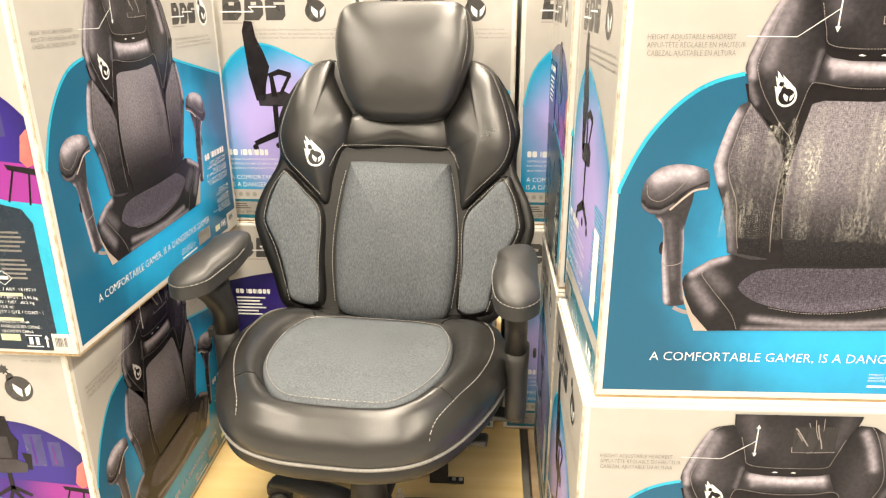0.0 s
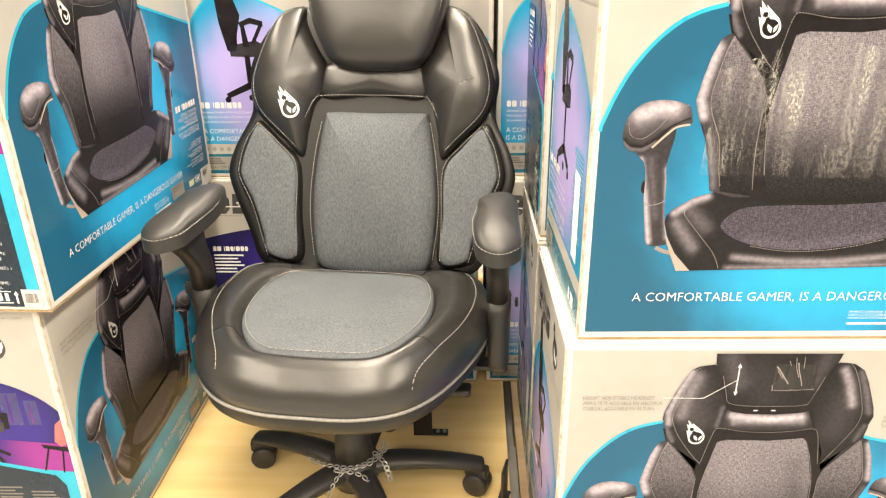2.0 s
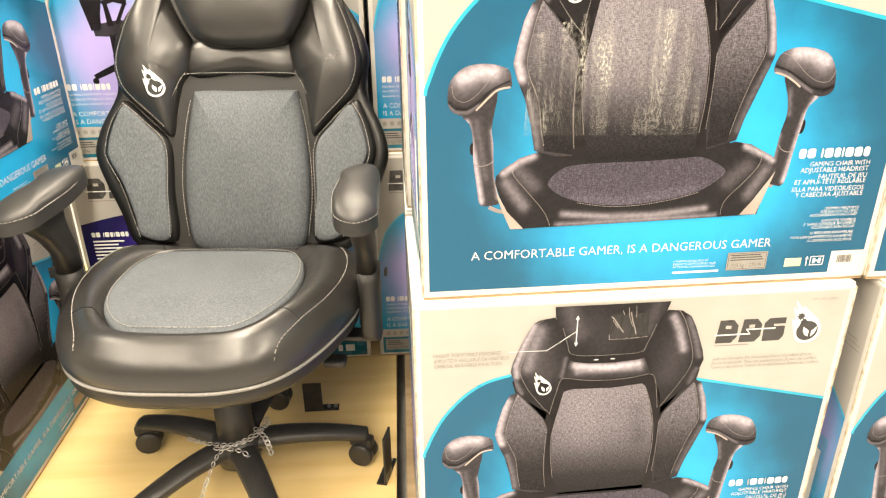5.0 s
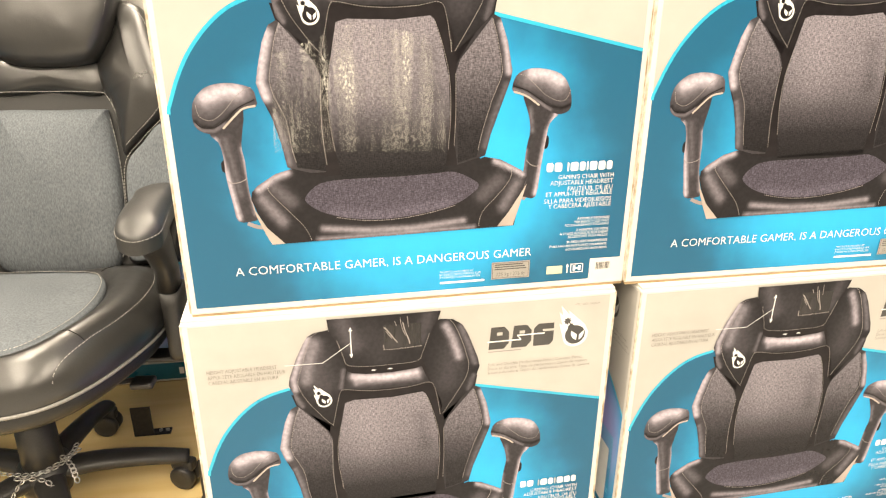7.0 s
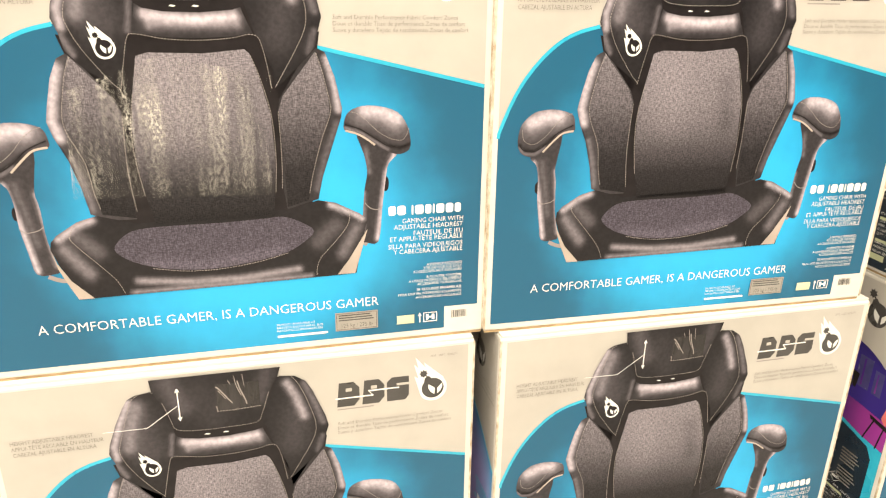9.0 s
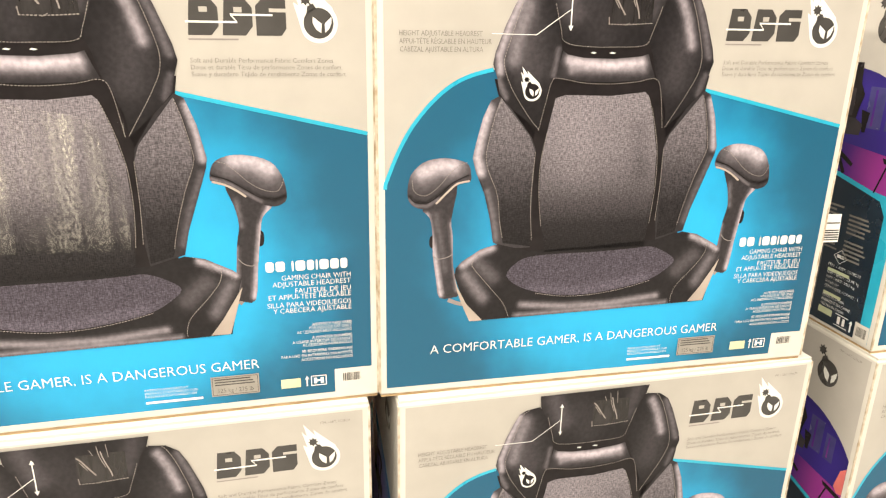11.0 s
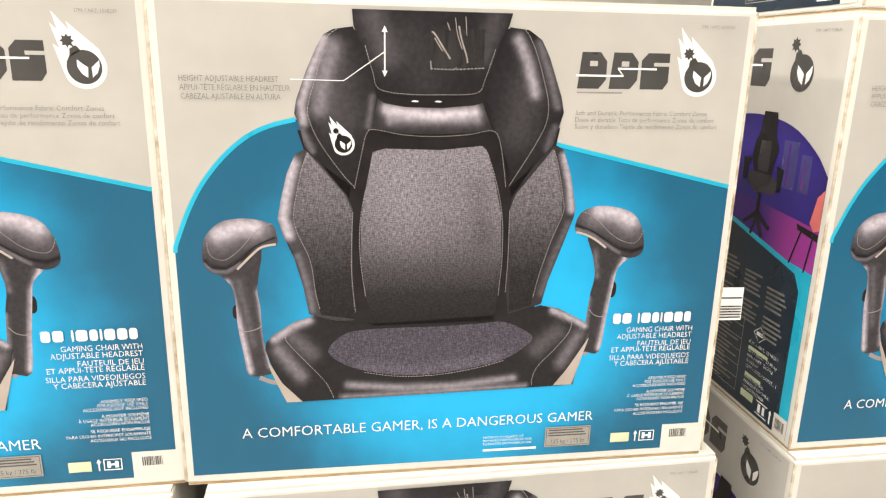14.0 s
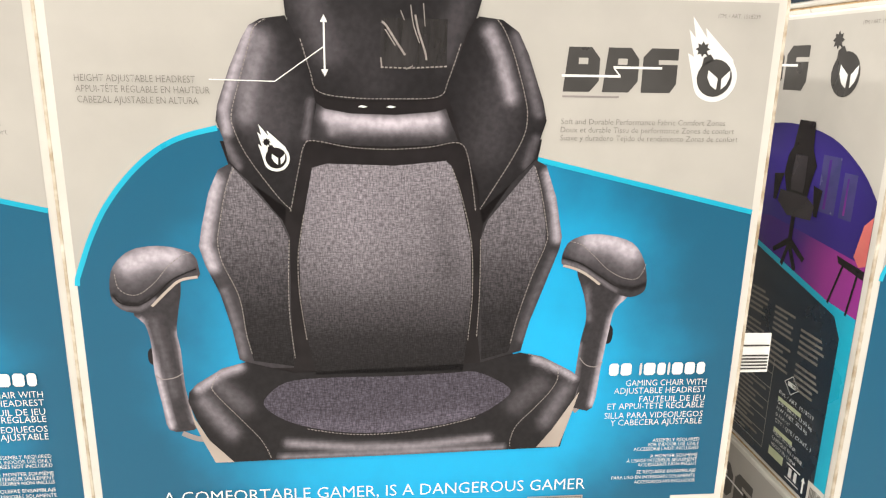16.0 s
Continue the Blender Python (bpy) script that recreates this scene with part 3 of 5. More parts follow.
    chair("pictured_seat_fabric", soft([(-0.199, 0.213), (-0.186, 0.233), (-0.161, 0.245), (-0.106, 0.248), (-0.035, 0.248), (0.036, 0.251), (0.065, 0.252), (0.094, 0.240), (0.113, 0.224), (0.096, 0.206), (0.068, 0.190), (0.023, 0.179), (-0.035, 0.171), (-0.093, 0.171), (-0.143, 0.180), (-0.177, 0.193)]), 9, 0.050,
          (([(-0.15, 0.186), (-0.06, 0.176), (0.06, 0.193)], 0.010, 0.018),), (), WOVEN, tint=(1.08, 0.96, 1.30))
    for line in ([(-0.177, 0.672), (-0.189, 0.663), (-0.196, 0.644), (-0.207, 0.608), (-0.218, 0.571), (-0.216, 0.552), (-0.202, 0.521), (-0.172, 0.478), (-0.157, 0.462)], [(0.078, 0.677), (0.087, 0.665), (0.099, 0.638), (0.113, 0.594), (0.117, 0.572), (0.114, 0.549), (0.100, 0.520), (0.078, 0.483), (0.065, 0.462)],
                 [(-0.157, 0.459), (-0.146, 0.510), (-0.139, 0.536), (-0.128, 0.541), (-0.087, 0.534), (-0.042, 0.532), (0.004, 0.535), (0.038, 0.540), (0.050, 0.520), (0.060, 0.459)], [(-0.219, 0.509), (-0.229, 0.486), (-0.239, 0.442), (-0.242, 0.421), (-0.238, 0.397), (-0.221, 0.355), (-0.215, 0.308), (-0.209, 0.280)],
                 [(0.129, 0.513), (0.137, 0.488), (0.147, 0.441), (0.148, 0.420), (0.132, 0.377), (0.117, 0.326), (0.109, 0.290)], [(-0.142, 0.455), (-0.150, 0.407), (-0.150, 0.358), (-0.143, 0.299)], [(-0.160, 0.425), (-0.163, 0.343), (-0.158, 0.275)], [(0.031, 0.510), (0.043, 0.476), (0.056, 0.420), (0.059, 0.356), (0.055, 0.295)],
                 [(0.067, 0.425), (0.068, 0.36), (0.066, 0.30)], [(-0.229, 0.267), (-0.250, 0.257), (-0.259, 0.242), (-0.257, 0.230), (-0.225, 0.191), (-0.203, 0.163), (-0.192, 0.137)], [(0.133, 0.275), (0.163, 0.262), (0.173, 0.250), (0.169, 0.230), (0.148, 0.203), (0.123, 0.176), (0.115, 0.156), (0.115, 0.143)],
                 [(-0.146, 0.178), (-0.093, 0.169), (-0.035, 0.169), (0.023, 0.177), (0.068, 0.188)], [(-0.140, 0.652), (-0.130, 0.617), (-0.122, 0.596), (-0.086, 0.5895), (-0.036, 0.589), (0.013, 0.592), (0.024, 0.610), (0.038, 0.652)]):
        part("pictured_stitching", strip(line, 0.0011, 11, dash=0.0015), STITCH_P, p)
    part("callout_line", strip([(-0.240, 0.607), (-0.169, 0.606), (-0.115, 0.644)], 0.0011, 12, smooth=0), LETTER, p)
    (ax, ay), (bx, by) = [(-0.114, 0.674), (-0.114, 0.616)]
    part("callout_arrow", join(strip([(ax, ay), (bx, by)], 0.0020, 12, smooth=0), sheet([(ax - 0.004, ay - 0.004), (ax + 0.004, ay - 0.004), (ax, ay + 0.004)], 12),
                               sheet([(bx - 0.004, by + 0.004), (bx + 0.004, by + 0.004), (bx, by - 0.004)], 12)), LETTER, p)
    # worn tape and scratches over the pictured headrest
    part("tape_mark", rect(-0.052, 0.624, 0.022, 0.676, 10), HEADTAPE, p, "darker taped patch")
    for line, width in (([(-0.051, 0.672), (-0.046, 0.668), (-0.034, 0.650), (-0.025, 0.637)], 0.0024), ([(-0.047, 0.664), (-0.036, 0.647)], 0.0014), ([(-0.030, 0.684), (-0.026, 0.674)], 0.0012), ([(-0.014, 0.680), (-0.010, 0.662), (-0.003, 0.642), (-0.001, 0.632)], 0.0022),
                        ([(-0.019, 0.690), (-0.016, 0.670), (-0.009, 0.650)], 0.0012), ([(-0.005, 0.692), (-0.003, 0.668)], 0.0010), ([(-0.052, 0.634), (-0.051, 0.624)], 0.0016), ([(-0.024, 0.6215), (-0.016, 0.6255)], 0.0012)):
        part("scratch", strip(line, width, 13, smooth=3), STITCH_P, p)
    part("scratch", strip([(-0.052, 0.6235), (-0.02, 0.623), (0.022, 0.6255)], 0.0016, 13, smooth=3, dash=0.0017), STITCH_P, p)
    for u in (-0.078, -0.046):
        part("pictured_slot", sheet([(u, 0.5795), (u + 0.007, 0.5785), (u + 0.011, 0.580), (u + 0.004, 0.5815)], 12), LETTER, p)
    emblem(-0.171, 0.521, 0.0120, 12, front_at, p, dark=INK)
    mark(0.157, 0.296, 0.600, 0.650, 2, front_at, p)
    emblem(0.337, 0.618, 0.0215, 2, front_at, p)
    part("slogan", words("A COMFORTABLE GAMER, IS A DANGEROUS GAMER", -0.330, 0.0775, 0.550, 0.0165, 12), LETTER, p, "white slogan lettering")
    name_blocks(0.240, 0.371, 0.2425, 0.2595, 12, front_at, p)
    for text, left, base, cap in (("GAMING CHAIR WITH", 0.264, 0.2273, 0.0085), ("ADJUSTABLE HEADREST", 0.249, 0.2164, 0.0085), ("FAUTEUIL DE JEU", 0.284, 0.2041, 0.0085),
                                  ("ET APPUI-T\u00caTE R\u00c9GLABLE", 0.242, 0.1943, 0.0085), ("SILLA PARA VIDEOJUEGOS", 0.239, 0.1810, 0.0085), ("Y CABECERA AJUSTABLE", 0.248, 0.1706, 0.0085),
                                  ("ASSEMBLY REQUIRED", 0.308, 0.1450, 0.005), ("FOR INDOOR USE ONLY", 0.303, 0.1386, 0.005), ("ACCESSORIES NOT INCLUDED", 0.283, 0.1322, 0.005),
                                  ("\u00c0 MONTER SOI-M\u00caME", 0.307, 0.1213, 0.005), ("\u00c0 USAGE INT\u00c9RIEUR SEULEMENT", 0.275, 0.1149, 0.005), ("ACCESSOIRES NON INCLUS", 0.291, 0.1085, 0.005),
                                  ("SE REQUIERE ENSAMBLAJE", 0.290, 0.0977, 0.005), ("PARA USO EN INTERIORES SOLAMENTE", 0.256, 0.0898, 0.005), ("ACCESORIOS NO INCLUIDOS", 0.288, 0.0824, 0.005)):
        part("lettering", words(text, 0.373, base, 0.373 - left, cap, 12, right=True), LETTER, p)
    for text, left, base, width, cap, m in (("HEIGHT ADJUSTABLE HEADREST", -0.382, 0.603, 0.127, 0.0075, GREYTEXT), ("APPUI-T\u00caTE R\u00c9GLABLE EN HAUTEUR", -0.382, 0.5915, 0.142, 0.0075, GREYTEXT),
                                            ("CABEZAL AJUSTABLE EN ALTURA", -0.381, 0.580, 0.128, 0.0075, GREYTEXT), ("Soft and Durable Performance Fabric Comfort Zones", 0.157, 0.563, 0.199, 0.0065, GREYTEXT),
                                            ("Doux et durable Tissu de performance Zones de confort", 0.157, 0.5535, 0.211, 0.0065, GREYTEXT), ("Suave y duradero Tejido de rendimiento Zonas de confort", 0.157, 0.544, 0.217, 0.0065, GREYTEXT),
                                            ("ITM. / ART. 1518239", 0.333, 0.685, 0.050, 0.0045, GREYTEXT), ("PATENTS AVAILABLE AT", 0.041, 0.0538, 0.066, 0.004, LETTER),
                                            ("BREVETS DISPONIBLES SUR", 0.041, 0.0479, 0.080, 0.004, LETTER), ("PATENTES DISPONIBLES EN", 0.041, 0.0420, 0.078, 0.004, LETTER)):
        part("lettering", words(text, left, base, width, cap, 12), m, p)
    part("web_address", rect(0.041, 0.0312, 0.128, 0.0354, 12), LETTER, p)
    part("weight_panel", rect(0.142, 0.0327, 0.218, 0.0681, 12), SILVER, p, "silver weight limit panel")
    part("weight_frame", join(rect(0.144, 0.0346, 0.216, 0.0354, 13), rect(0.144, 0.0654, 0.216, 0.0662, 13), rect(0.144, 0.0346, 0.1448, 0.0662, 13), rect(0.2152, 0.0346, 0.216, 0.0662, 13)), DARKTEXT, p)
    part("lettering", words("125 kg / 275 lb", 0.153, 0.0385, 0.055, 0.0075, 13), DARKTEXT, p)
    bars(0.148, 0.0505, 0.212, 0.0645, 3, 13, front_at, DARKTEXT, p)
    part("recycling_badge", rect(0.253, 0.0346, 0.285, 0.0514, 12), GREEN, p)
    part("handling_symbol", join(rect(0.302, 0.0346, 0.328, 0.0361, 12), rect(0.302, 0.0519, 0.328, 0.0533, 12), rect(0.302, 0.0346, 0.3035, 0.0533, 12), rect(0.3265, 0.0346, 0.328, 0.0533, 12),
                                 rect(0.307, 0.0386, 0.312, 0.0494, 12), rect(0.318, 0.0386, 0.323, 0.0494, 12), rect(0.309, 0.0425, 0.321, 0.0455, 12),
                                 sheet([(0.292, 0.0475), (0.299, 0.0475), (0.2955, 0.0545)], 12), rect(0.2945, 0.0346, 0.2965, 0.0474, 12)), LETTER, p)
    barcode(0.356, 0.037, 0.386, 0.052, 2, front_at, p)


def side_chair(u, v, k, at, parent, layer):
    """A small picture of the chair from its side."""
    q = lambda pts: [(u + a * k, v + b * k) for a, b in pts]
    part("pictured_back", sheet(q([(-0.50, 2.05), (-0.42, 2.30), (-0.22, 2.28), (-0.16, 1.9), (0.0, 1.55), (0.12, 1.2), (0.0, 0.75), (-0.05, 0.35), (-0.28, 0.35), (-0.42, 1.0)]), layer, at), INK, parent)
    part("pictured_seat", sheet(q([(-0.25, 0.48), (0.45, 0.60), (0.62, 0.50), (0.60, 0.25), (0.3, 0.2), (-0.22, 0.22)]), layer, at), RIM_P, parent)
    part("pictured_armrest", sheet(q([(0.05, 1.02), (0.35, 1.14), (0.66, 1.05), (0.66, 0.92), (0.35, 1.0), (0.1, 0.92)]), layer, at), INK, parent)
    part("pictured_post", sheet(q([(0.1, 0.95), (0.2, 0.95), (0.28, 0.45), (0.12, 0.45)]), layer + 1, at), INK, parent)
    part("pictured_post", sheet(q([(0.55, 0.95), (0.65, 0.95), (0.40, 0.5), (0.30, 0.5)]), layer + 1, at), INK, parent)
    part("pictured_base", join(sheet(q([(0.12, 0.25), (0.26, 0.25), (0.25, -0.55), (0.13, -0.55)]), layer, at), sheet(q([(-0.45, -0.70), (0.15, -0.42), (0.25, -0.42), (0.72, -0.66), (0.68, -0.78), (0.2, -0.58), (-0.40, -0.82)]), layer, at),
                               sheet(ring_of(u - 0.42 * k, v - 0.85 * k, 0.08 * k, 10), layer, at), sheet(ring_of(u + 0.70 * k, v - 0.82 * k, 0.08 * k, 10), layer, at), sheet(ring_of(u + 0.20 * k, v - 0.80 * k, 0.08 * k, 10), layer, at)), INK, parent)


def end_print_blue(parent):
    """The carton end with the chair seen from its side."""
    e = 0.013
    p = part("end_print", rect(e, e, D - e, H - e, 1, end_at), GREY, parent, "grey and blue printed carton end")
    arc = [tuple(q[:2]) for q in curve([(e, 0.36, 0), (0.04, 0.46, 0), (0.10, 0.525, 0), (0.17, 0.535, 0), (0.26, 0.50, 0), (0.34, 0.46, 0), (D - e, 0.40, 0)], 4, False)]
    part("blue_field", sheet(arc + [(D - e, 0.105), (e, 0.105)], 2, end_at), SIDE_BLUE, p)
    part("cyan_rim", strip(arc, 0.005, 3, end_at, 0), CYAN, p)
    part("teal_foot", rect(e, e, D - e, 0.074, 2, end_at), TEAL, p)
    mark(0.055, 0.245, 0.600, 0.665, 2, end_at, p)
    emblem(0.325, 0.625, 0.030, 2, end_at, p, flame=False)
    for i, w in enumerate((0.28, 0.29, 0.295)):
        part("lettering", words(("Soft and Durable Performance Fabric Comfort Zones", "Doux et durable Tissu de performance Zones de confort", "Suave y duradero Tejido de rendimiento Zonas de confort")[i], 0.125, 0.572 - i * 0.011, w, 0.006, 2, end_at), GREYTEXT, p)
    side_chair(0.165, 0.335, 0.115, end_at, p, 4)
    name_blocks(0.030, 0.155, 0.212, 0.230, 4, end_at, p)
    for i, t in enumerate(("GAMING CHAIR WITH ADJUSTABLE HEADREST", "FAUTEUIL DE JEU ET APPUI-T\u00caTE R\u00c9GLABLE", "SILLA PARA VIDEOJUEGOS Y CABECERA AJUSTABLE")):
        part("lettering", words(t, 0.030, 0.197 - i * 0.014, 0.20 + 0.01 * i, 0.006, 4, end_at), LETTER, p)
    part("slogan", words("A COMFORTABLE GAMER,", 0.030, 0.137, 0.215, 0.014, 4, end_at), LETTER, p)
    part("slogan", words("IS A DANGEROUS GAMER", 0.030, 0.114, 0.215, 0.014, 4, end_at), LETTER, p)
    for i in range(4):
        part("recycling_symbol", join(sheet(ring_of(0.032 + i * 0.022, 0.0895, 0.007, 12), 2, end_at), sheet(ring_of(0.032 + i * 0.022, 0.0895, 0.004, 12), 3, end_at)), SILVER, p)
    part("weight_panel", rect(0.022, 0.024, 0.105, 0.066, 4, end_at), SILVER, p)
    part("lettering", words("125 kg / 275 lb", 0.030, 0.029, 0.065, 0.008, 5, end_at), DARKTEXT, p)
    bars(0.028, 0.042, 0.098, 0.062, 3, 5, end_at, DARKTEXT, p)
    bars(0.30, 0.16, 0.40, 0.32, 20, 4, end_at, CYAN, p, right=True)
    part("handling_symbol", join(rect(0.33, 0.03, 0.345, 0.055, 4, end_at), rect(0.355, 0.03, 0.385, 0.055, 4, end_at)), LETTER, p)
    part("sticker", rect(0.335, 0.12, 0.385, 0.28, 6, end_at), PAPER, p, "white paper sticker")


def end_print_room(parent):
    """The carton end with the purple room and the tables of small print."""
    e = 0.013
    p = part("end_print", rect(e, e, D - e, H - e, 1, end_at), GREY, parent, "grey, purple and navy printed carton end")
    arc = [tuple(q[:2]) for q in curve([(e, 0.515, 0), (0.12, 0.54, 0), (0.22, 0.552, 0), (0.32, 0.54, 0), (0.39, 0.505, 0), (D - e, 0.47, 0)], 4, False)]
    part("room_picture", sheet(arc + [(D - e, 0.30), (e, 0.30)], 2, end_at), PURPLE, p, "purple printed picture of a room")
    part("pictured_floor", sheet([(e, 0.385), (0.2, 0.405), (D - e, 0.385), (D - e, 0.28), (e, 0.28)], 3, end_at), PINK, p)
    part("pictured_window", rect(0.308, 0.435, 0.348, 0.515, 3, end_at), WINDOW_P, p)
    part("pictured_window", rect(0.358, 0.435, 0.385, 0.497, 3, end_at), WINDOW_P, p)
    part("pictured_glow", rect(0.322, 0.44, 0.328, 0.51, 4, end_at), PINK, p)
    part("pictured_glow", rect(0.366, 0.44, 0.370, 0.49, 4, end_at), PINK, p)
    part("pictured_lamp", sheet([(0.402, 0.392), (0.412, 0.436), (D - e, 0.450), (D - e, 0.385), (0.414, 0.380)], 4, end_at), CORAL, p)
    part("pictured_desk", join(sheet([(0.37, 0.385), (D - e, 0.378), (D - e, 0.366), (0.375, 0.375)], 5, end_at), strip([(0.385, 0.375), (0.365, 0.315)], 0.004, 5, end_at, 0), strip([(0.415, 0.37), (0.405, 0.31)], 0.004, 5, end_at, 0),), INK, p)
    q = lambda pts: [(0.258 + a * 0.85, 0.447 + b * 0.72) for a, b in pts]
    part("pictured_back", sheet(q([(-0.028, 0.10), (-0.02, 0.155), (0.025, 0.155), (0.03, 0.10), (0.045, 0.07), (0.035, 0.03), (0.03, -0.005), (-0.03, 0.0), (-0.045, 0.04), (-0.04, 0.08)]), 6, end_at), INK, p)
    part("pictured_pad", sheet(q([(-0.018, 0.085), (0.018, 0.085), (0.02, 0.03), (0.018, 0.01), (-0.018, 0.01), (-0.022, 0.03)]), 7, end_at), RIM_P, p)
    part("pictured_seat", sheet(q([(-0.05, 0.005), (-0.055, -0.02), (-0.02, -0.045), (0.05, -0.04), (0.055, -0.01), (0.03, 0.005)]), 7, end_at), RIM_P, p)
    part("pictured_armrest", sheet(q([(-0.075, 0.035), (-0.045, 0.04), (-0.05, 0.025), (-0.06, -0.02), (-0.07, -0.02)]), 6, end_at), INK, p)
    part("pictured_armrest", sheet(q([(0.045, 0.03), (0.07, 0.025), (0.065, -0.03), (0.055, -0.03)]), 6, end_at), INK, p)
    part("pictured_base", join(sheet(q([(-0.006, -0.04), (0.006, -0.04), (0.006, -0.105), (-0.006, -0.105)]), 6, end_at), sheet(q([(-0.05, -0.125), (-0.005, -0.09), (0.005, -0.09), (0.05, -0.12), (0.045, -0.13), (0, -0.103), (-0.045, -0.133)]), 6, end_at),
                               sheet(q([(-0.02, -0.15), (-0.005, -0.1), (0.005, -0.1), (0.03, -0.15), (0.02, -0.155), (0, -0.115), (-0.012, -0.155)]), 6, end_at)), INK, p)
    part("blue_edge", sheet([(e, 0.393), (0.36, 0.318), (D - e, 0.312), (D - e, e), (e, e)], 4, end_at), CYAN, p)
    part("navy_field", sheet([(e, 0.385), (0.35, 0.310), (0.385, 0.302), (0.402, 0.275), (0.402, e), (e, e)], 5, end_at), NAVY, p, "navy printed field with small print")
    part("maker_panel", rect(e, 0.33, 0.165, 0.50, 8, end_at), PURPLE, p)
    name_blocks(0.040, 0.155, 0.474, 0.490, 9, end_at, p)
    bars(0.040, 0.395, 0.140, 0.465, 6, 9, end_at, LETTER, p)
    mark(0.055, 0.245, 0.600, 0.665, 2, end_at, p)
    emblem(0.325, 0.625, 0.030, 2, end_at, p, flame=False)
    part("lettering", words("ITM. / ART. 1518239", 0.345, 0.688, 0.06, 0.005, 2, end_at), GREYTEXT, p)
    for c in range(3):
        for r in range(2):
            bars(0.175 + 0.072 * c, 0.185 + 0.055 * r - 0.012 * c, 0.235 + 0.072 * c, 0.230 + 0.055 * r - 0.012 * c, 5, 6, end_at, GREYTEXT, p)
    table = [rect(0.13, z, 0.265, z + 0.0012, 6, end_at) for z in (0.03, 0.055, 0.08, 0.11, 0.135, 0.16, 0.185)]
    table += [rect(x, 0.03, x + 0.0012, 0.185, 6, end_at) for x in (0.13, 0.265)]
    part("table_lines", join(*table), SILVER, p)
    bars(0.138, 0.032, 0.258, 0.182, 18, 6, end_at, GREYTEXT, p)
    part("diamond_mark", join(strip([(0.30, 0.165), (0.318, 0.18), (0.336, 0.165), (0.318, 0.15), (0.30, 0.165)], 0.0015, 6, end_at, 0), rect(0.308, 0.162, 0.328, 0.169, 6, end_at)), LETTER, p)
    for i, t in enumerate(("ITM. / ART. 1518239", "GW / BRUT. 23.95 kg", "NW / NET. 20.2 kg", "0.168 m\u00b3", "QTY / QTE / CONT.: 1", "MADE IN CHINA", "FABRIQU\u00c9 EN CHINE", "HECHO EN CHINA")):
        part("lettering", words(t, 0.29, 0.139 - 0.0105 * i - (0.010 if i > 4 else 0) - (0.006 if i else 0), 0.009 * len(t) * 0.52, 0.0062, 6, end_at), LETTER, p)
    part("pale_stripe", rect(0.29, 0.128, 0.35, 0.1345, 6, end_at), GREEN, p)
    part("pale_stripe", rect(0.29, 0.0755, 0.34, 0.082, 6, end_at), GREEN, p)
    part("recycling_badge", rect(0.285, 0.032, 0.325, 0.046, 6, end_at), GREEN, p)
    part("handling_symbol", join(rect(0.335, 0.02, 0.37, 0.022, 6, end_at), rect(0.335, 0.044, 0.37, 0.046, 6, end_at), rect(0.342, 0.025, 0.35, 0.041, 6, end_at), rect(0.356, 0.025, 0.363, 0.041, 6, end_at),
                                 sheet([(0.374, 0.038), (0.384, 0.038), (0.379, 0.046)], 6, end_at), rect(0.377, 0.02, 0.381, 0.038, 6, end_at)), LETTER, p)
    part("barcode_field", rect(0.39, e, D - e, 0.05, 6, end_at), WHITE, p)
    barcode(0.396, 0.022, 0.421, 0.042, 7, end_at, p)


def carton(m, end):
    """A printed carton: coated card, kraft flaps whose edges show, and the prints."""
    box = thing("carton", m, "white printed chair carton with a blue chair picture, stacked", "carton", "stacked chair cartons")
    body = block(-W / 2, W / 2, 0, D, 0.0045, H - 0.005, 0.004, 2)
    part("body", body, WHITE, box)
    part("bottom_flap", block(-W / 2 + 0.003, W / 2 - 0.003, 0.003, D - 0.003, 0.0, 0.0045), KRAFT, box, "kraft corrugated flap edge")
    part("top_flap", block(-W / 2 + 0.003, W / 2 - 0.003, 0.003, D / 2 - 0.001, H - 0.005, H), WHITE, box)
    part("top_flap", block(-W / 2 + 0.003, W / 2 - 0.003, D / 2 + 0.001, D - 0.003, H - 0.005, H), WHITE, box)
    for x in (-W / 2, W / 2):
        k = 1 if x < 0 else -1
        part("corner_edge", block(min(x - k * 0.0006, x + k * 0.0035), max(x - k * 0.0006, x + k * 0.0035), -0.0006, 0.0035, 0.008, H - 0.008, 0.001), WORN, box, "worn carton corner")
    front_print(box)
    (end_print_blue if end == "blue" else end_print_room)(box)
    return box


FLOOR = -0.030
blue_box = carton(place(-0.405, -0.004, 0.686, 1.5), "blue")
room_box = carton(place(1.419, -0.008, 0.686, 0.3), "room")
MID = FLOOR + H
for x, y, z, rz, kind in ((-0.424, -0.019, FLOOR, 1.2, 0), (0.430, 0.0, MID, 0.0, 0), (0.459, -0.012, FLOOR, 1.2, 0), (-0.428, 0.470, MID, 0.8, 1), (0.440, 0.468, MID, 0.4, 0), (0.450, 0.466, FLOOR, 0.3, 0), (-0.432, 0.452, FLOOR, 0.5, 0),
                          (1.418, -0.03, FLOOR, 0.4, 1), (1.432, 0.012, MID + H, 0.8, 1), (-1.797, 0.488, MID, 88.5, 1), (-1.862, 0.514, FLOOR, 91, 1),
                          (-1.396, 1.366, MID, 90, 0), (-0.948, 1.368, MID, 90, 0), (-0.495, 1.374, MID, 90, 0),
                          (-1.430, 1.360, FLOOR, 90, 1), (-0.985, 1.345, FLOOR, 90, 0), (-0.515, 1.350, FLOOR, 90, 0)):
    copy_thing((blue_box, room_box)[kind], place(x, y, z, rz))


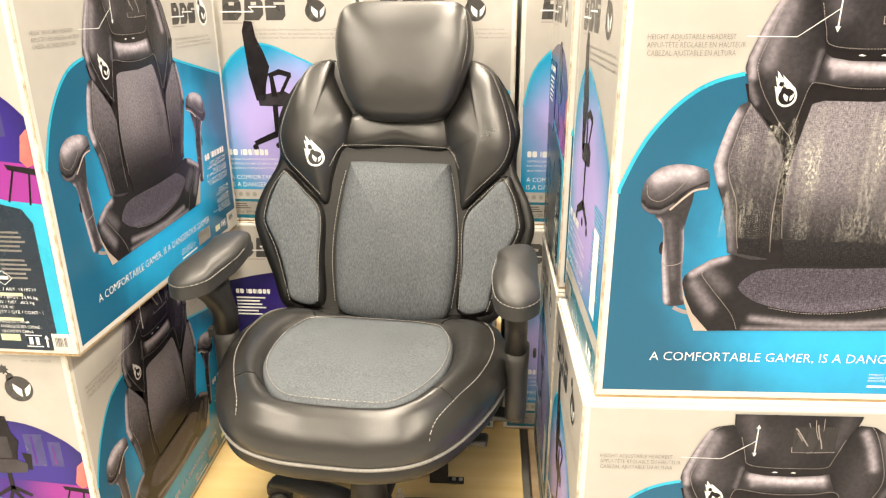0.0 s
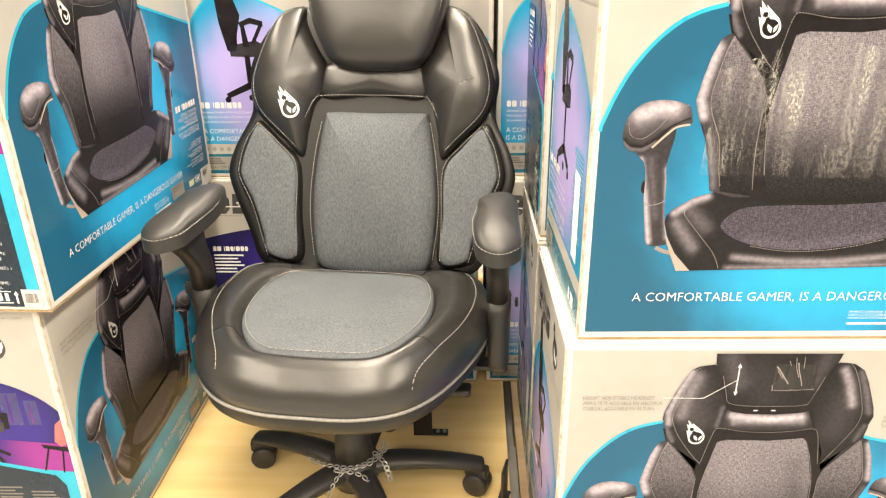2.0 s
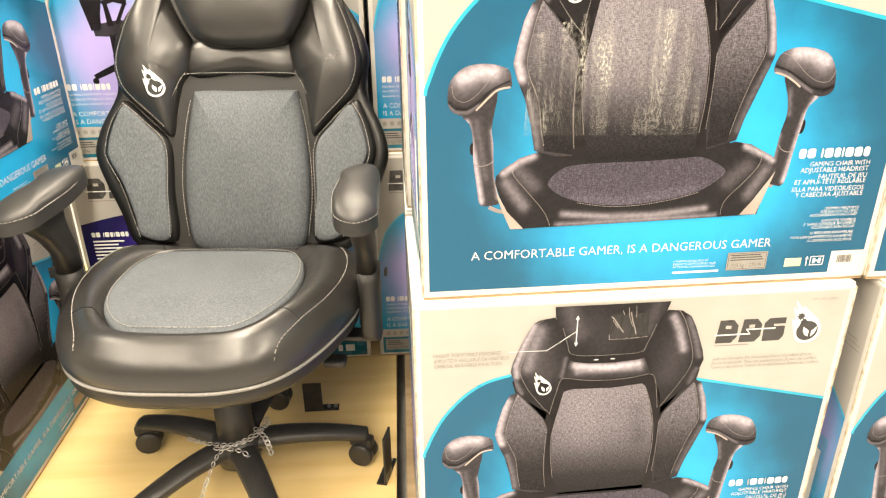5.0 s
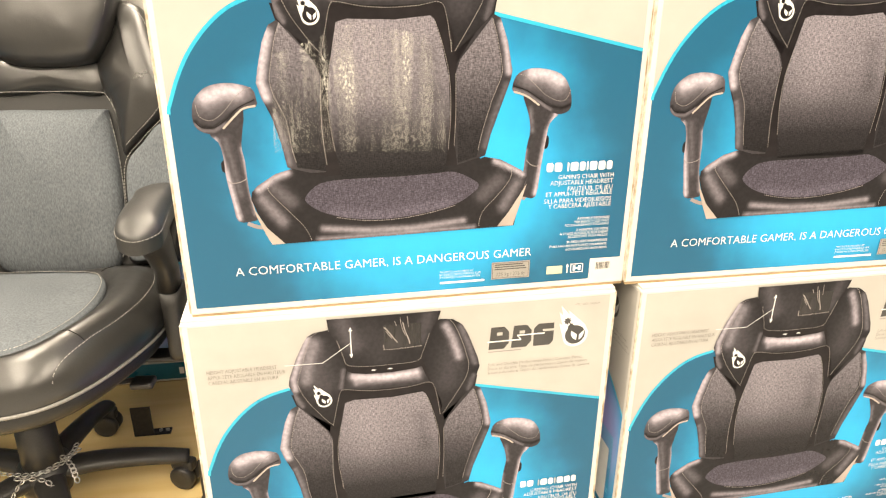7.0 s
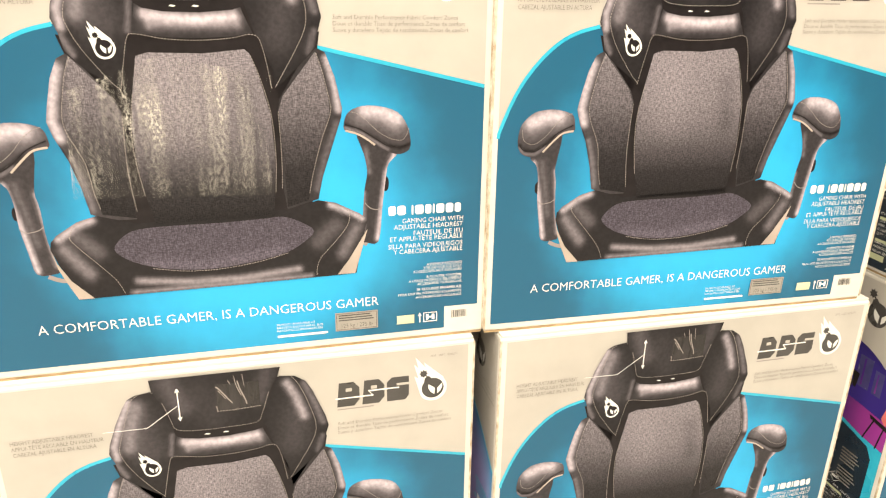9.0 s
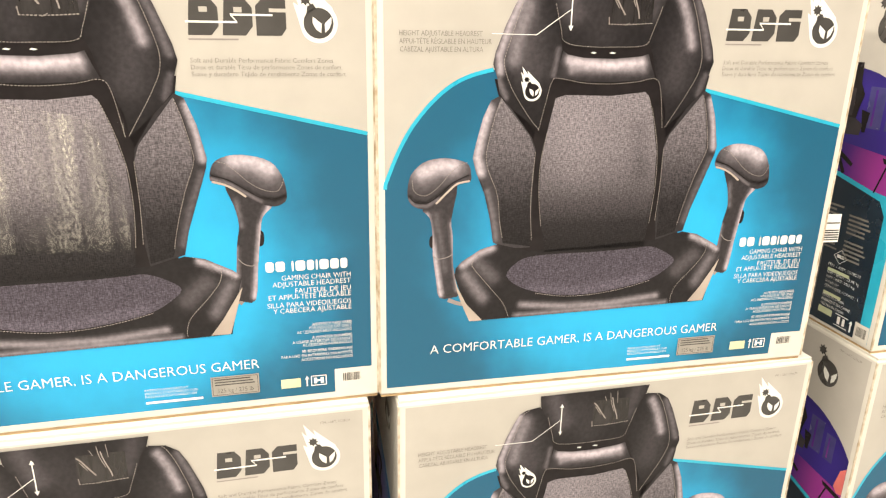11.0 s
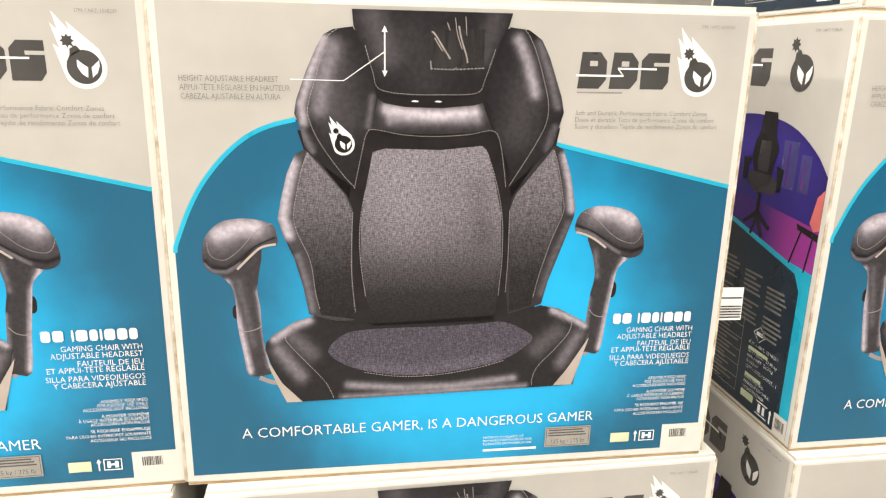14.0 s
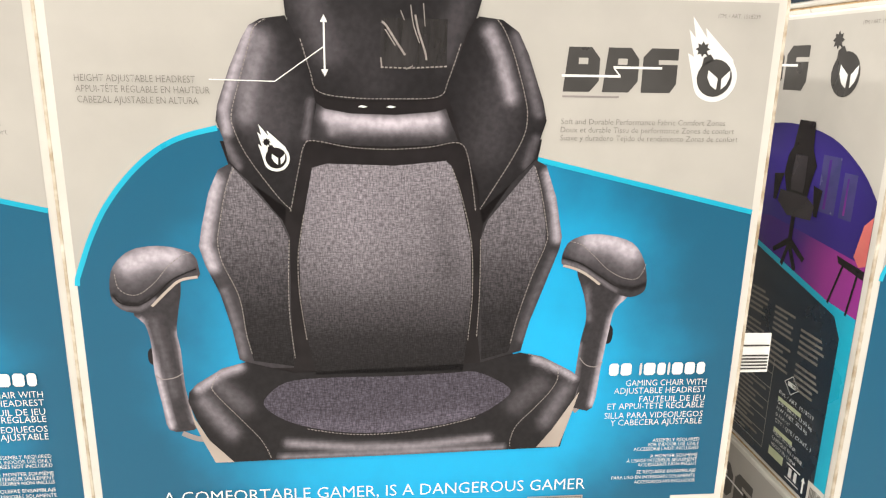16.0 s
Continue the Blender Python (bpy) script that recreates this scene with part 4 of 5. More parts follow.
# ---------- the display stand and the hall ----------
def pallet(x0, x1, y0, y1, board, label):
    p = thing("pallet", place((x0 + x1) / 2, (y0 + y1) / 2, FLOOR - 0.17), label, "pallet", "display pallets")
    w, d = (x1 - x0) / 2, (y1 - y0) / 2
    part("top_board", block(-w, w, -d, d, 0.145, 0.17, 0.002), board, p)
    for i in range(3):
        y = (-d + 0.06, 0.0, d - 0.06)[i]
        part("stringer", block(-w + 0.01, w - 0.01, y - 0.03, y + 0.03, 0.02, 0.145, 0.004), TIMBER, p)
        part("bottom_slat", block(-w + 0.01, w - 0.01, y - 0.05, y + 0.05, 0.0, 0.02, 0.003), TIMBER, p)
    return p


pallet(-2.40, -0.898, -0.06, 1.80, PLY, "yellow plywood-topped wooden pallet under the display chair")
pallet(-0.872, 0.905, -0.05, 1.75, TIMBER, "wooden pallet under the stacked cartons")
pallet(0.960, 1.90, -0.05, 1.20, TIMBER, "wooden pallet under the stacked cartons")
GROUND = FLOOR - 0.17
tagged(part("floor", block(-9, 9, -9, 7, GROUND - 0.2, GROUND), CONCRETE), "grey polished concrete shop floor", "floor", kind="structure")
tagged(part("ceiling", block(-9, 9, -9, 7, 5.3, 5.5), PAINT), "off-white shop ceiling", "ceiling", kind="structure")
for n, b in (("wall_north", (-9, 9, 6.8, 7)), ("wall_south", (-9, 9, -9, -8.8)), ("wall_east", (8.8, 9, -8.8, 6.8)), ("wall_west", (-9, -8.8, -8.8, 6.8))):
    tagged(part(n, block(*b, GROUND, 5.3), WALL), "grey-beige painted shop wall", "wall", kind="structure")
for lx in (-4.2, -1.2, 1.8):
    for ly in (-5.8, -3.0, -0.2, 2.6):
        t = thing("ceiling_light", pose(lx, ly, 4.36), "white ceiling light hanging under the shop ceiling", "lamp", "ceiling lights")
        part("housing", block(-0.33, 0.33, -1.2, 1.2, 0, 0.06, 0.01), PAINT, t)
        part("stem", block(-0.01, 0.01, -0.01, 0.01, 0.06, 0.23), STEEL, t)


# ---------- the chair ----------
def puff(outline, centre, thick, at, rings=9, power=2.4, back=0.0, n=6, smooth=True):
    """A stuffed panel: the outline rises in a rounded dome to its centre; back: how deep its rear edge goes."""
    line = [Vector(p) for p in (curve([(*p, 0) for p in outline], n) if smooth else [(*p, 0) for p in outline])]
    c, bm, prev = Vector((*centre, 0)), bmesh.new(), None
    loops = ([(1.0, -back)] if back else []) + [(math.cos(i / rings * math.pi / 2), i / rings) for i in range(rings)]
    for k, h in loops:
        hh = -back if h < 0 else thick * (1 - (1 - math.sin(h * math.pi / 2)) ** 1.0) ** (1 / power * 2)
        now = [bm.verts.new(at(*(c + (p - c) * k)[:2], hh)) for p in line]
        if prev:
            for j in range(len(now)):
                bm.faces.new((prev[j], prev[(j + 1) % len(now)], now[(j + 1) % len(now)], now[j]))
        prev = now
    top = bm.verts.new(at(c.x, c.y, thick))
    for j in range(len(prev)):
        bm.faces.new((prev[j], prev[(j + 1) % len(prev)], top))
    bmesh.ops.recalc_face_normals(bm, faces=bm.faces[:])
    return bm


def sewn(pts, at, h, material, parent, r=0.0010, closed=False, dash=0.009):
    """A row of stitches along a line."""
    line = curve([(*p, 0) for p in pts], 8, closed)
    if closed:
        line.append(line[0])
    run, out, last = 0.0, [], None
    for a, b in zip(line, line[1:]):
        k = max(1, round((b - a).length / (dash / 3)))
        for i in range(k):
            run += (b - a).length / k
            if run % dash < dash * 0.68:
                q0, q1 = a.lerp(b, i / k), a.lerp(b, (i + 1) / k)
                hh = h if not callable(h) else h(q0.x, q0.y)
                out.append((at(q0.x, q0.y, hh), at(q1.x, q1.y, hh)))
    bm = bmesh.new()
    for a, b in out:
        t = (b - a).normalized()
        s = t.cross(Vector((0, -0.4, 0.9))).normalized() * r
        u = s.cross(t)
        ends = [[bm.verts.new(p + d) for d in (s, u, -s, -u)] for p in (a, b)]
        for j in range(4):
            bm.faces.new((ends[0][j], ends[0][(j + 1) % 4], ends[1][(j + 1) % 4], ends[1][j]))
    return part("stitching", bm, material, parent, "pale stitching")


def mirrored(pts):
    """The right half of an outline, from the middle round, made whole."""
    return [*pts, *[(-a, b) for a, b in reversed(pts) if abs(a) > 1e-6]]


LEAN = radians(18.5)


def back_at(u, v, h):
    """The backrest: u across, v up along it, h towards the sitter."""
    f = h + 0.42 * u * u
    return Vector((u * 1.04, 0.305 + v * math.sin(LEAN) - f * math.cos(LEAN), 0.580 + v * math.cos(LEAN) + f * math.sin(LEAN)))


SEAT_RIM = [(0.0, -0.293), (0.10, -0.290), (0.186, -0.262), (0.250, -0.196), (0.302, -0.085), (0.330, 0.020), (0.330, 0.120), (0.300, 0.220), (0.20, 0.290), (0.0, 0.300)]
SEAT_FIELD = [(0.0, -0.230), (0.06, -0.229), (0.118, -0.222), (0.168, -0.180), (0.202, -0.115), (0.216, -0.050), (0.215, 0.030), (0.195, 0.098), (0.150, 0.136), (0.0, 0.142)]


def seat_loop(m, k, z):
    """A level line round the seat: m runs from the rim to the edge of the fabric, k widens it."""
    a, b = (curve([(*p, 0) for p in mirrored(q)], 6) for q in (SEAT_RIM, SEAT_FIELD))
    out = []
    for p, q in zip(a, b):
        c = p.lerp(q, m) * k
        c.x = c.x * (1 + 0.035 * max(0.0, 1 - m)) - 0.010 * max(0.0, 1 - m)
        out.append(Vector((c.x, c.y, z + 0.16 * c.x * c.x + 0.05 * max(0.0, c.y) - 0.10 * max(0.0, -c.y - 0.16) * (z > 0.55) - 0.45 * max(0.0, c.y - 0.13) * max(0.0, 1 - (c.x / 0.30) ** 2) * (z > 0.55))))
    return out


def lofted(loops, cap=True):
    """A skin over a row of loops of the same count."""
    bm, prev = bmesh.new(), None
    for line in loops:
        now = [bm.verts.new(p) for p in line]
        if prev:
            for j in range(len(now)):
                bm.faces.new((prev[j], prev[(j + 1) % len(now)], now[(j + 1) % len(now)], now[j]))
        prev = now
    if cap:
        mid = bm.verts.new(sum((v.co for v in prev), Vector()) / len(prev))
        for j in range(len(prev)):
            bm.faces.new((prev[j], prev[(j + 1) % len(prev)], mid))
    bmesh.ops.recalc_face_normals(bm, faces=bm.faces[:])
    return bm


def gaming_chair(m):
    c = thing("gaming_chair", m, "black leatherette gaming chair with grey fabric panels on display", "chair")
    # backrest
    shell = mirrored([(0.0, 0.63), (0.13, 0.64), (0.19, 0.665), (0.25, 0.63), (0.295, 0.56), (0.318, 0.49), (0.312, 0.42), (0.315, 0.37), (0.352, 0.29), (0.368, 0.22), (0.35, 0.15), (0.315, 0.06), (0.285, -0.02), (0.2, -0.055), (0.0, -0.06)])
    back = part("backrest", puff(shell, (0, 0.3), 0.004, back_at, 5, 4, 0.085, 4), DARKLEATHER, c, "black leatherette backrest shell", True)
    for s in (-1, 1):
        wing = [(0.180, 0.660), (0.215, 0.657), (0.250, 0.630), (0.281, 0.565), (0.305, 0.492), (0.313, 0.442), (0.303, 0.395), (0.283, 0.362), (0.232, 0.311), (0.182, 0.264), (0.168, 0.340), (0.152, 0.405), (0.134, 0.432), (0.121, 0.504), (0.150, 0.560), (0.176, 0.620)]
        part("wing", puff([(a * s, b) for a, b in wing], (0.222 * s, 0.46), 0.052, back_at, 9, 2.6, 0.05), LEATHER, back, "smooth black leatherette wing", True)
        seam = [(0.205, 0.648), (0.242, 0.622), (0.271, 0.562), (0.293, 0.492), (0.299, 0.445), (0.290, 0.402), (0.270, 0.370), (0.226, 0.325), (0.190, 0.288)]
        sewn([(a * s, b) for a, b in seam], back_at, 0.034, THREAD, back)
        sewn([(a * s, b) for a, b in ((0.186, 0.285), (0.174, 0.345), (0.158, 0.408), (0.140, 0.432))], back_at, 0.024, THREAD, back)
        bolster = [(0.293, 0.360), (0.320, 0.318), (0.339, 0.264), (0.345, 0.217), (0.324, 0.160), (0.296, 0.096), (0.277, 0.022), (0.264, -0.012), (0.180, -0.014), (0.183, 0.115), (0.188, 0.246), (0.238, 0.308)]
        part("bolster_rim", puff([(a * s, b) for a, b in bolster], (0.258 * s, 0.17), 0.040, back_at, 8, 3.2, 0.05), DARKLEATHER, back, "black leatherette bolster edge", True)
        panel = [(0.283, 0.342), (0.308, 0.300), (0.324, 0.242), (0.323, 0.206), (0.293, 0.138), (0.268, 0.052), (0.254, 0.002), (0.190, -0.003), (0.192, 0.115), (0.194, 0.236), (0.238, 0.296)]
        part("bolster_panel", puff([(a * s, b) for a, b in panel], (0.256 * s, 0.17), 0.0125, lambda u, v, h: back_at(u, v, h + 0.036), 7, 3.0, 0.006), FABRIC, back, "grey woven fabric side panel", True)
        edge = [(0.287, 0.350), (0.314, 0.303), (0.330, 0.242), (0.329, 0.205), (0.299, 0.136), (0.274, 0.050), (0.260, 0.000)]
        sewn([(a * s, b) for a, b in edge], back_at, 0.036, THREAD, back)
        sewn([(a * s, b) for a, b in ((0.187, 0.000), (0.189, 0.11), (0.190, 0.240), (0.236, 0.302), (0.285, 0.35))], back_at, 0.040, THREAD, back)
    roll = [(-0.135, 0.425), (-0.125, 0.515), (0.0, 0.520), (0.125, 0.515), (0.135, 0.425), (0.0, 0.432)]
    part("neck_roll", puff(roll, (0, 0.475), 0.040, back_at, 8, 2.4, 0.03, 5), LEATHER, back, "smooth black leatherette band", True)
    sewn([(-0.172, 0.37), (-0.150, 0.415), (-0.125, 0.428), (0.0, 0.431), (0.125, 0.428), (0.150, 0.415), (0.172, 0.37)], back_at, 0.030, THREAD, back)
    pad = [(a + 0.010, b) for a, b in mirrored([(0.0, 0.387), (0.118, 0.388), (0.134, 0.374), (0.149, 0.290), (0.160, 0.190), (0.161, 0.095), (0.149, -0.012), (0.112, -0.040), (0.0, -0.050)])]
    part("back_pad", puff(pad, (0.010, 0.16), 0.062, back_at, 9, 3.4, 0.02, 4), FABRIC, back, "grey woven fabric back pad", True)
    for s in (-1, 1):
        sewn([(0.141 * s + 0.010, 0.360), (0.155 * s + 0.010, 0.29), (0.166 * s + 0.010, 0.19), (0.167 * s + 0.010, 0.10), (0.156 * s + 0.010, 0.0)], back_at, 0.022, THREAD, back)
    # burning ball mark on the wing
    spot = lambda u, v, h: back_at(u - 0.203, v + 0.388, h + 0.052)
    emblem_on(spot, back)
    # headrest
    head_at = lambda u, v, h: back_at(u + 0.016, v, h + 0.050) + Vector((0, -0.16 * u * u, 0))
    rest = mirrored([(0.0, 0.808), (0.115, 0.806), (0.160, 0.785), (0.174, 0.735), (0.175, 0.680), (0.163, 0.615), (0.141, 0.553), (0.112, 0.510), (0.06, 0.494), (0.0, 0.492)])
    head = part("headrest", puff(rest, (0, 0.66), 0.062, head_at, 9, 3.0, 0.05, 5), LEATHER, c, "smooth black leatherette headrest cushion", True)
    for s in (-1, 1):
        sewn([(0.160 * s, 0.765), (0.165 * s, 0.735), (0.166 * s, 0.68), (0.154 * s, 0.618), (0.133 * s, 0.56), (0.107 * s, 0.520), (0.06 * s, 0.504), (0.0, 0.502)], head_at, 0.028, THREAD, head)
    part("headrest_bar", block(-0.05, 0.05, 0.52, 0.545, 0.98, 1.20, 0.006), PLASTIC, c)
    # seat
    skin = lofted([seat_loop(m, k, z) for m, k, z in ((0, 0.995, 0.483), (0, 1.022, 0.500), (0.034, 1.032, 0.519), (0.12, 1.032, 0.546), (0.26, 1.022, 0.570), (0.44, 1.012, 0.590), (0.64, 1.0, 0.602), (0.82, 1.0, 0.603), (0.95, 1.0, 0.593), (1.03, 1.0, 0.580), (1.2, 0.95, 0.575))])
    drape = BVHTree.FromBMesh(skin)

    def seat_top(u, v, h):
        hit = drape.ray_cast(Vector((u, v, 1.0)), Vector((0, 0, -1)))[0]
        return Vector((u, v, (hit.z if hit else 0.5) + h))

    seat = part("seat", skin, LEATHER, c, "smooth black leatherette seat cushion", True)
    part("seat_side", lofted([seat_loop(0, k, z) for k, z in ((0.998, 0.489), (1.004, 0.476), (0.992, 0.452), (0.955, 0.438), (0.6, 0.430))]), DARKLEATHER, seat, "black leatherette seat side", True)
    part("piping", tube(seat_loop(0, 1.006, 0.485), 0.0042, 6, True), PIPING, seat, "grey piping", True)
    field = mirrored(SEAT_FIELD)
    lift = lambda u, v, h: Vector((u, v, 0.588 + h + 0.16 * u * u + 0.05 * max(0.0, v) - 0.10 * max(0.0, -v - 0.16) + 0.010 * (1 - (u / 0.22) ** 2 - (v / 0.23) ** 2)))
    part("seat_pad", puff([(a * 0.985, b * 0.985) for a, b in field], (0, -0.03), 0.018, lift, 8, 3.6, 0.016, 6), FABRIC, seat, "grey woven fabric seat pad", True)
    sewn([(a * 0.945, b * 0.945) for a, b in field], lift, 0.0125, THREAD, seat, closed=True)
    for s in (-1, 1):
        sewn([(0.268 * s, 0.21), (0.300 * s, 0.12), (0.304 * s, 0.03), (0.284 * s, -0.07), (0.244 * s, -0.165), (0.214 * s, -0.222), (0.205 * s, -0.252)], seat_top, 0.0008, THREAD, seat)
        sewn([(0.242 * s, -0.165), (0.200 * s, -0.160), (0.168 * s, -0.186)], seat_top, 0.0, DARKLEATHER, seat, dash=0.004, r=0.002)
        sewn([(0.165 * s, 0.148), (0.19 * s, 0.195), (0.20 * s, 0.25)], seat_top, 0.0, DARKLEATHER, seat, dash=0.004, r=0.002)
    # arms
    for s in (-1, 1):
        arm = part("armrest", puff([(-0.040, 0.09), (0.0, 0.128), (0.038, 0.115), (0.051, 0.045), (0.050, -0.065), (0.042, -0.11), (0.0, -0.136), (-0.040, -0.115), (-0.048, -0.05), (-0.039, 0.03)], (0.003, -0.02), 0.030,
                   lambda u, v, h, s=s: Vector((s * ((0.336 if s < 0 else 0.350) + 0.14 * max(0, -v)) + u, -0.01 + v, 0.812 + h + 0.12 * v - 1.2 * max(0.0, -v - 0.07) ** 2)), 9, 2.8, 0.026), ARM_SKIN, c, "black leatherette armrest pad", True)
        sewn([(-0.040, 0.085), (-0.0475, -0.05), (-0.039, -0.113), (0.0, -0.134), (0.042, -0.108), (0.0495, -0.06), (0.0505, 0.045)],
             lambda u, v, h, s=s: Vector((s * ((0.336 if s < 0 else 0.350) + 0.14 * max(0, -v)) + u * 1.01, -0.01 + v * 1.01, 0.812 + h + 0.12 * v - 1.2 * max(0.0, -v - 0.07) ** 2)), 0.004, THREAD, arm)
        neck = []
        for z, y, ly, lx in ((0.802, -0.040, 0.100, 0.031), (0.786, -0.032, 0.092, 0.031), (0.764, -0.020, 0.078, 0.030), (0.735, -0.002, 0.058, 0.029), (0.700, 0.020, 0.042, 0.027), (0.655, 0.043, 0.032, 0.026), (0.600, 0.046, 0.031, 0.026)):
            neck.append([Vector((s * (0.358 if z < 0.74 else 0.358 - 0.12 * (z - 0.74)) + lx * math.copysign(abs(math.cos(a)) ** 0.75, math.cos(a)), y + ly * math.copysign(abs(math.sin(a)) ** 0.75, math.sin(a)), z + 0.10 * (y - 0.046) * (z > 0.77))) for a in (2 * math.pi * k / 20 for k in range(20))])
        part("arm_neck", lofted(neck), PLASTIC, arm, "black plastic flared arm support", smooth=True)
        sleeve = [[Vector((s * 0.362 + lx * math.copysign(abs(math.cos(a)) ** 0.7, math.cos(a)), 0.046 + ly * math.copysign(abs(math.sin(a)) ** 0.7, math.sin(a)), z - 0.25 * (z > 0.6) * max(0.0, -math.sin(a)) * 0.05)) for a in (2 * math.pi * k / 20 for k in range(20))]
                  for z, ly, lx in ((0.612, 0.026, 0.022), (0.612, 0.033, 0.028), (0.560, 0.032, 0.027), (0.440, 0.031, 0.026), (0.424, 0.029, 0.025), (0.418, 0.022, 0.018))]
        part("arm_post", lofted(sleeve), PLASTIC, arm, "black plastic arm post", smooth=True)
        part("arm_knob", block(s * 0.372 + s * 0.026, s * 0.372 + s * 0.034, 0.045, 0.065, 0.58, 0.60, 0.004), PLASTIC, arm)
        part("arm_bracket", block(min(s * 0.20, s * 0.385), max(s * 0.20, s * 0.385), 0.03, 0.08, 0.410, 0.424, 0.004), STEEL, arm)
    # lift and base
    part("mechanism", block(-0.10, 0.10, -0.10, 0.16, 0.355, 0.40, 0.012, 2), STEEL, c, "black steel tilt mechanism")
    part("lever", join(tube([Vector((0.08, -0.02, 0.372)), Vector((0.26, 0.02, 0.372))], 0.006), moved(block(0.245, 0.30, -0.012, 0.03, 0.360, 0.378, 0.006), Matrix.Identity(4))), PLASTIC, c, smooth=True)
    part("gas_lift", lathe([(0.030, 0.36), (0.030, 0.30), (0.044, 0.298), (0.046, 0.20), (0.052, 0.10)]), PLASTIC, c, "black gas lift cover", True)
    part("hub", lathe([(0.03, 0.165), (0.060, 0.155), (0.066, 0.11), (0.055, 0.075), (0.03, 0.07)]), PLASTIC, c, smooth=True)
    for i in range(5):
        a = radians(158 - 72 * i)
        turn = Matrix.Rotation(a, 4, "Z")
        leg = part("leg", moved(tube(curve([(0.02, 0, 0.125), (0.12, 0, 0.128), (0.24, 0, 0.112), (0.335, 0, 0.088)], 6, False), lambda t: 0.038 - 0.012 * t, 10, flat=0.62), turn), PLASTIC, c, "black plastic base leg", True)
        wheel = [lathe([(0.012, -0.016), (0.030, -0.016), (0.034, -0.012), (0.034, 0.004), (0.030, 0.008), (0.012, 0.008)], 18) for _ in range(2)]
        both = join(moved(wheel[0], pose(0, -0.020, 0.0, 90)), moved(wheel[1], pose(0, 0.020, 0.0, -90)))
        part("caster", moved(both, turn @ Matrix.Translation((0.322, 0, 0.034)) @ Matrix.Rotation(0.6 + i, 4, "Z")), PLASTIC, leg, "black twin-wheel caster", True)
        part("caster_hood", moved(block(-0.030, 0.034, -0.016, 0.016, 0.018, 0.052, 0.008, 2), turn @ Matrix.Translation((0.322, 0, 0.034)) @ Matrix.Rotation(0.6 + i, 4, "Z")), PLASTIC, leg)
        part("caster_stem", moved(lathe([(0.009, 0.05), (0.009, 0.10)], 10), turn @ Matrix.Translation((0.322, 0, 0))), STEEL, leg)
    return c


def emblem_on(at, parent):
    r = 0.0185
    shape, body, wedges = bomb_shapes()
    flat = lambda pts, h: sheet_on([(a * r, b * r) for a, b in pts], at, h)
    part("emblem_flame", flat(shape, 0.0), LETTER, parent, "white burning ball emblem")
    part("emblem_ball", join(*[flat(q, 0.001) for q in body]), DARKLEATHER, parent)
    for q in wedges:
        part("emblem_wedge", flat(q, 0.002), LETTER, parent)


def sheet_on(pts, at, h):
    bm = bmesh.new()
    bm.faces.new([bm.verts.new(at(a, b, h)) for a, b in pts])
    bmesh.ops.triangulate(bm, faces=bm.faces[:])
    return bm


CHAIR = (-1.306, 0.356, FLOOR)
gaming_chair(place(*CHAIR, -5))


def l_bracket(x, y, rz, tall, label):
    b = thing("floor_bracket", place(x, y, FLOOR, rz), label, "bracket", "chair floor brackets")
    part("upright", block(-0.028, 0.028, -0.003, 0.003, 0.0, tall, 0.0015), STEEL, b)
    part("foot_plate", block(-0.028, 0.075, -0.003, 0.025, 0.0, 0.005, 0.001), STEEL, b)
    for k in (0.045, 0.065):
        part("screw", moved(lathe([(0.006, 0.005), (0.006, 0.009), (0.003, 0.010)], 8), Matrix.Translation((k, 0.011, 0))), ZINC, b)


l_bracket(-1.150, 0.640, 0, 0.10, "black steel bracket screwed to the plywood behind a caster")
l_bracket(-0.920, 0.330, 75, 0.15, "black steel bracket holding a chair caster")


def strap(m):
    """Perforated metal strap wound round the chair's hub and fixed to the plywood."""
    s = thing("perforated_strap", m, "galvanised perforated strap tied round the chair base", "strap")
    for n, pts in enumerate((((-0.11, -0.03, 0.165), (-0.05, -0.062, 0.172), (0.02, -0.068, 0.175), (0.07, -0.02, 0.18), (0.075, 0.03, 0.18)),
                             ((0.085, 0.0, 0.18), (0.05, -0.06, 0.178), (-0.02, -0.078, 0.16), (-0.055, -0.11, 0.10), (-0.08, -0.15, 0.03), (-0.09, -0.18, 0.004)),
                             ((-0.03, -0.076, 0.168), (0.04, -0.085, 0.155), (0.075, -0.13, 0.10), (0.11, -0.18, 0.05), (0.15, -0.23, 0.008)),
                             ((0.06, -0.03, 0.185), (0.085, -0.055, 0.178), (0.098, -0.075, 0.160), (0.105, -0.085, 0.14)))):
        line = curve(pts, 8, False)
        out, run = [], 0.0
        for a, b in zip(line, line[1:]):
            run += (b - a).length
            if run > 0.0105 or not out:
                run = 0.0
                t = (b - a).normalized()
                m4 = Matrix.Translation(a) @ t.to_track_quat("X", "Z").to_matrix().to_4x4()
                ring = [Vector((0.0075 * math.cos(k * math.pi / 5), 0.0055 * math.sin(k * math.pi / 5), 0)) for k in range(10)]
                out.append(moved(tube(ring, 0.0017, 5, True), m4))
        tagged(part("strap_run", join(*out), ZINC, s, smooth=True), kind="stuff")
    return s


strap(place(*CHAIR))


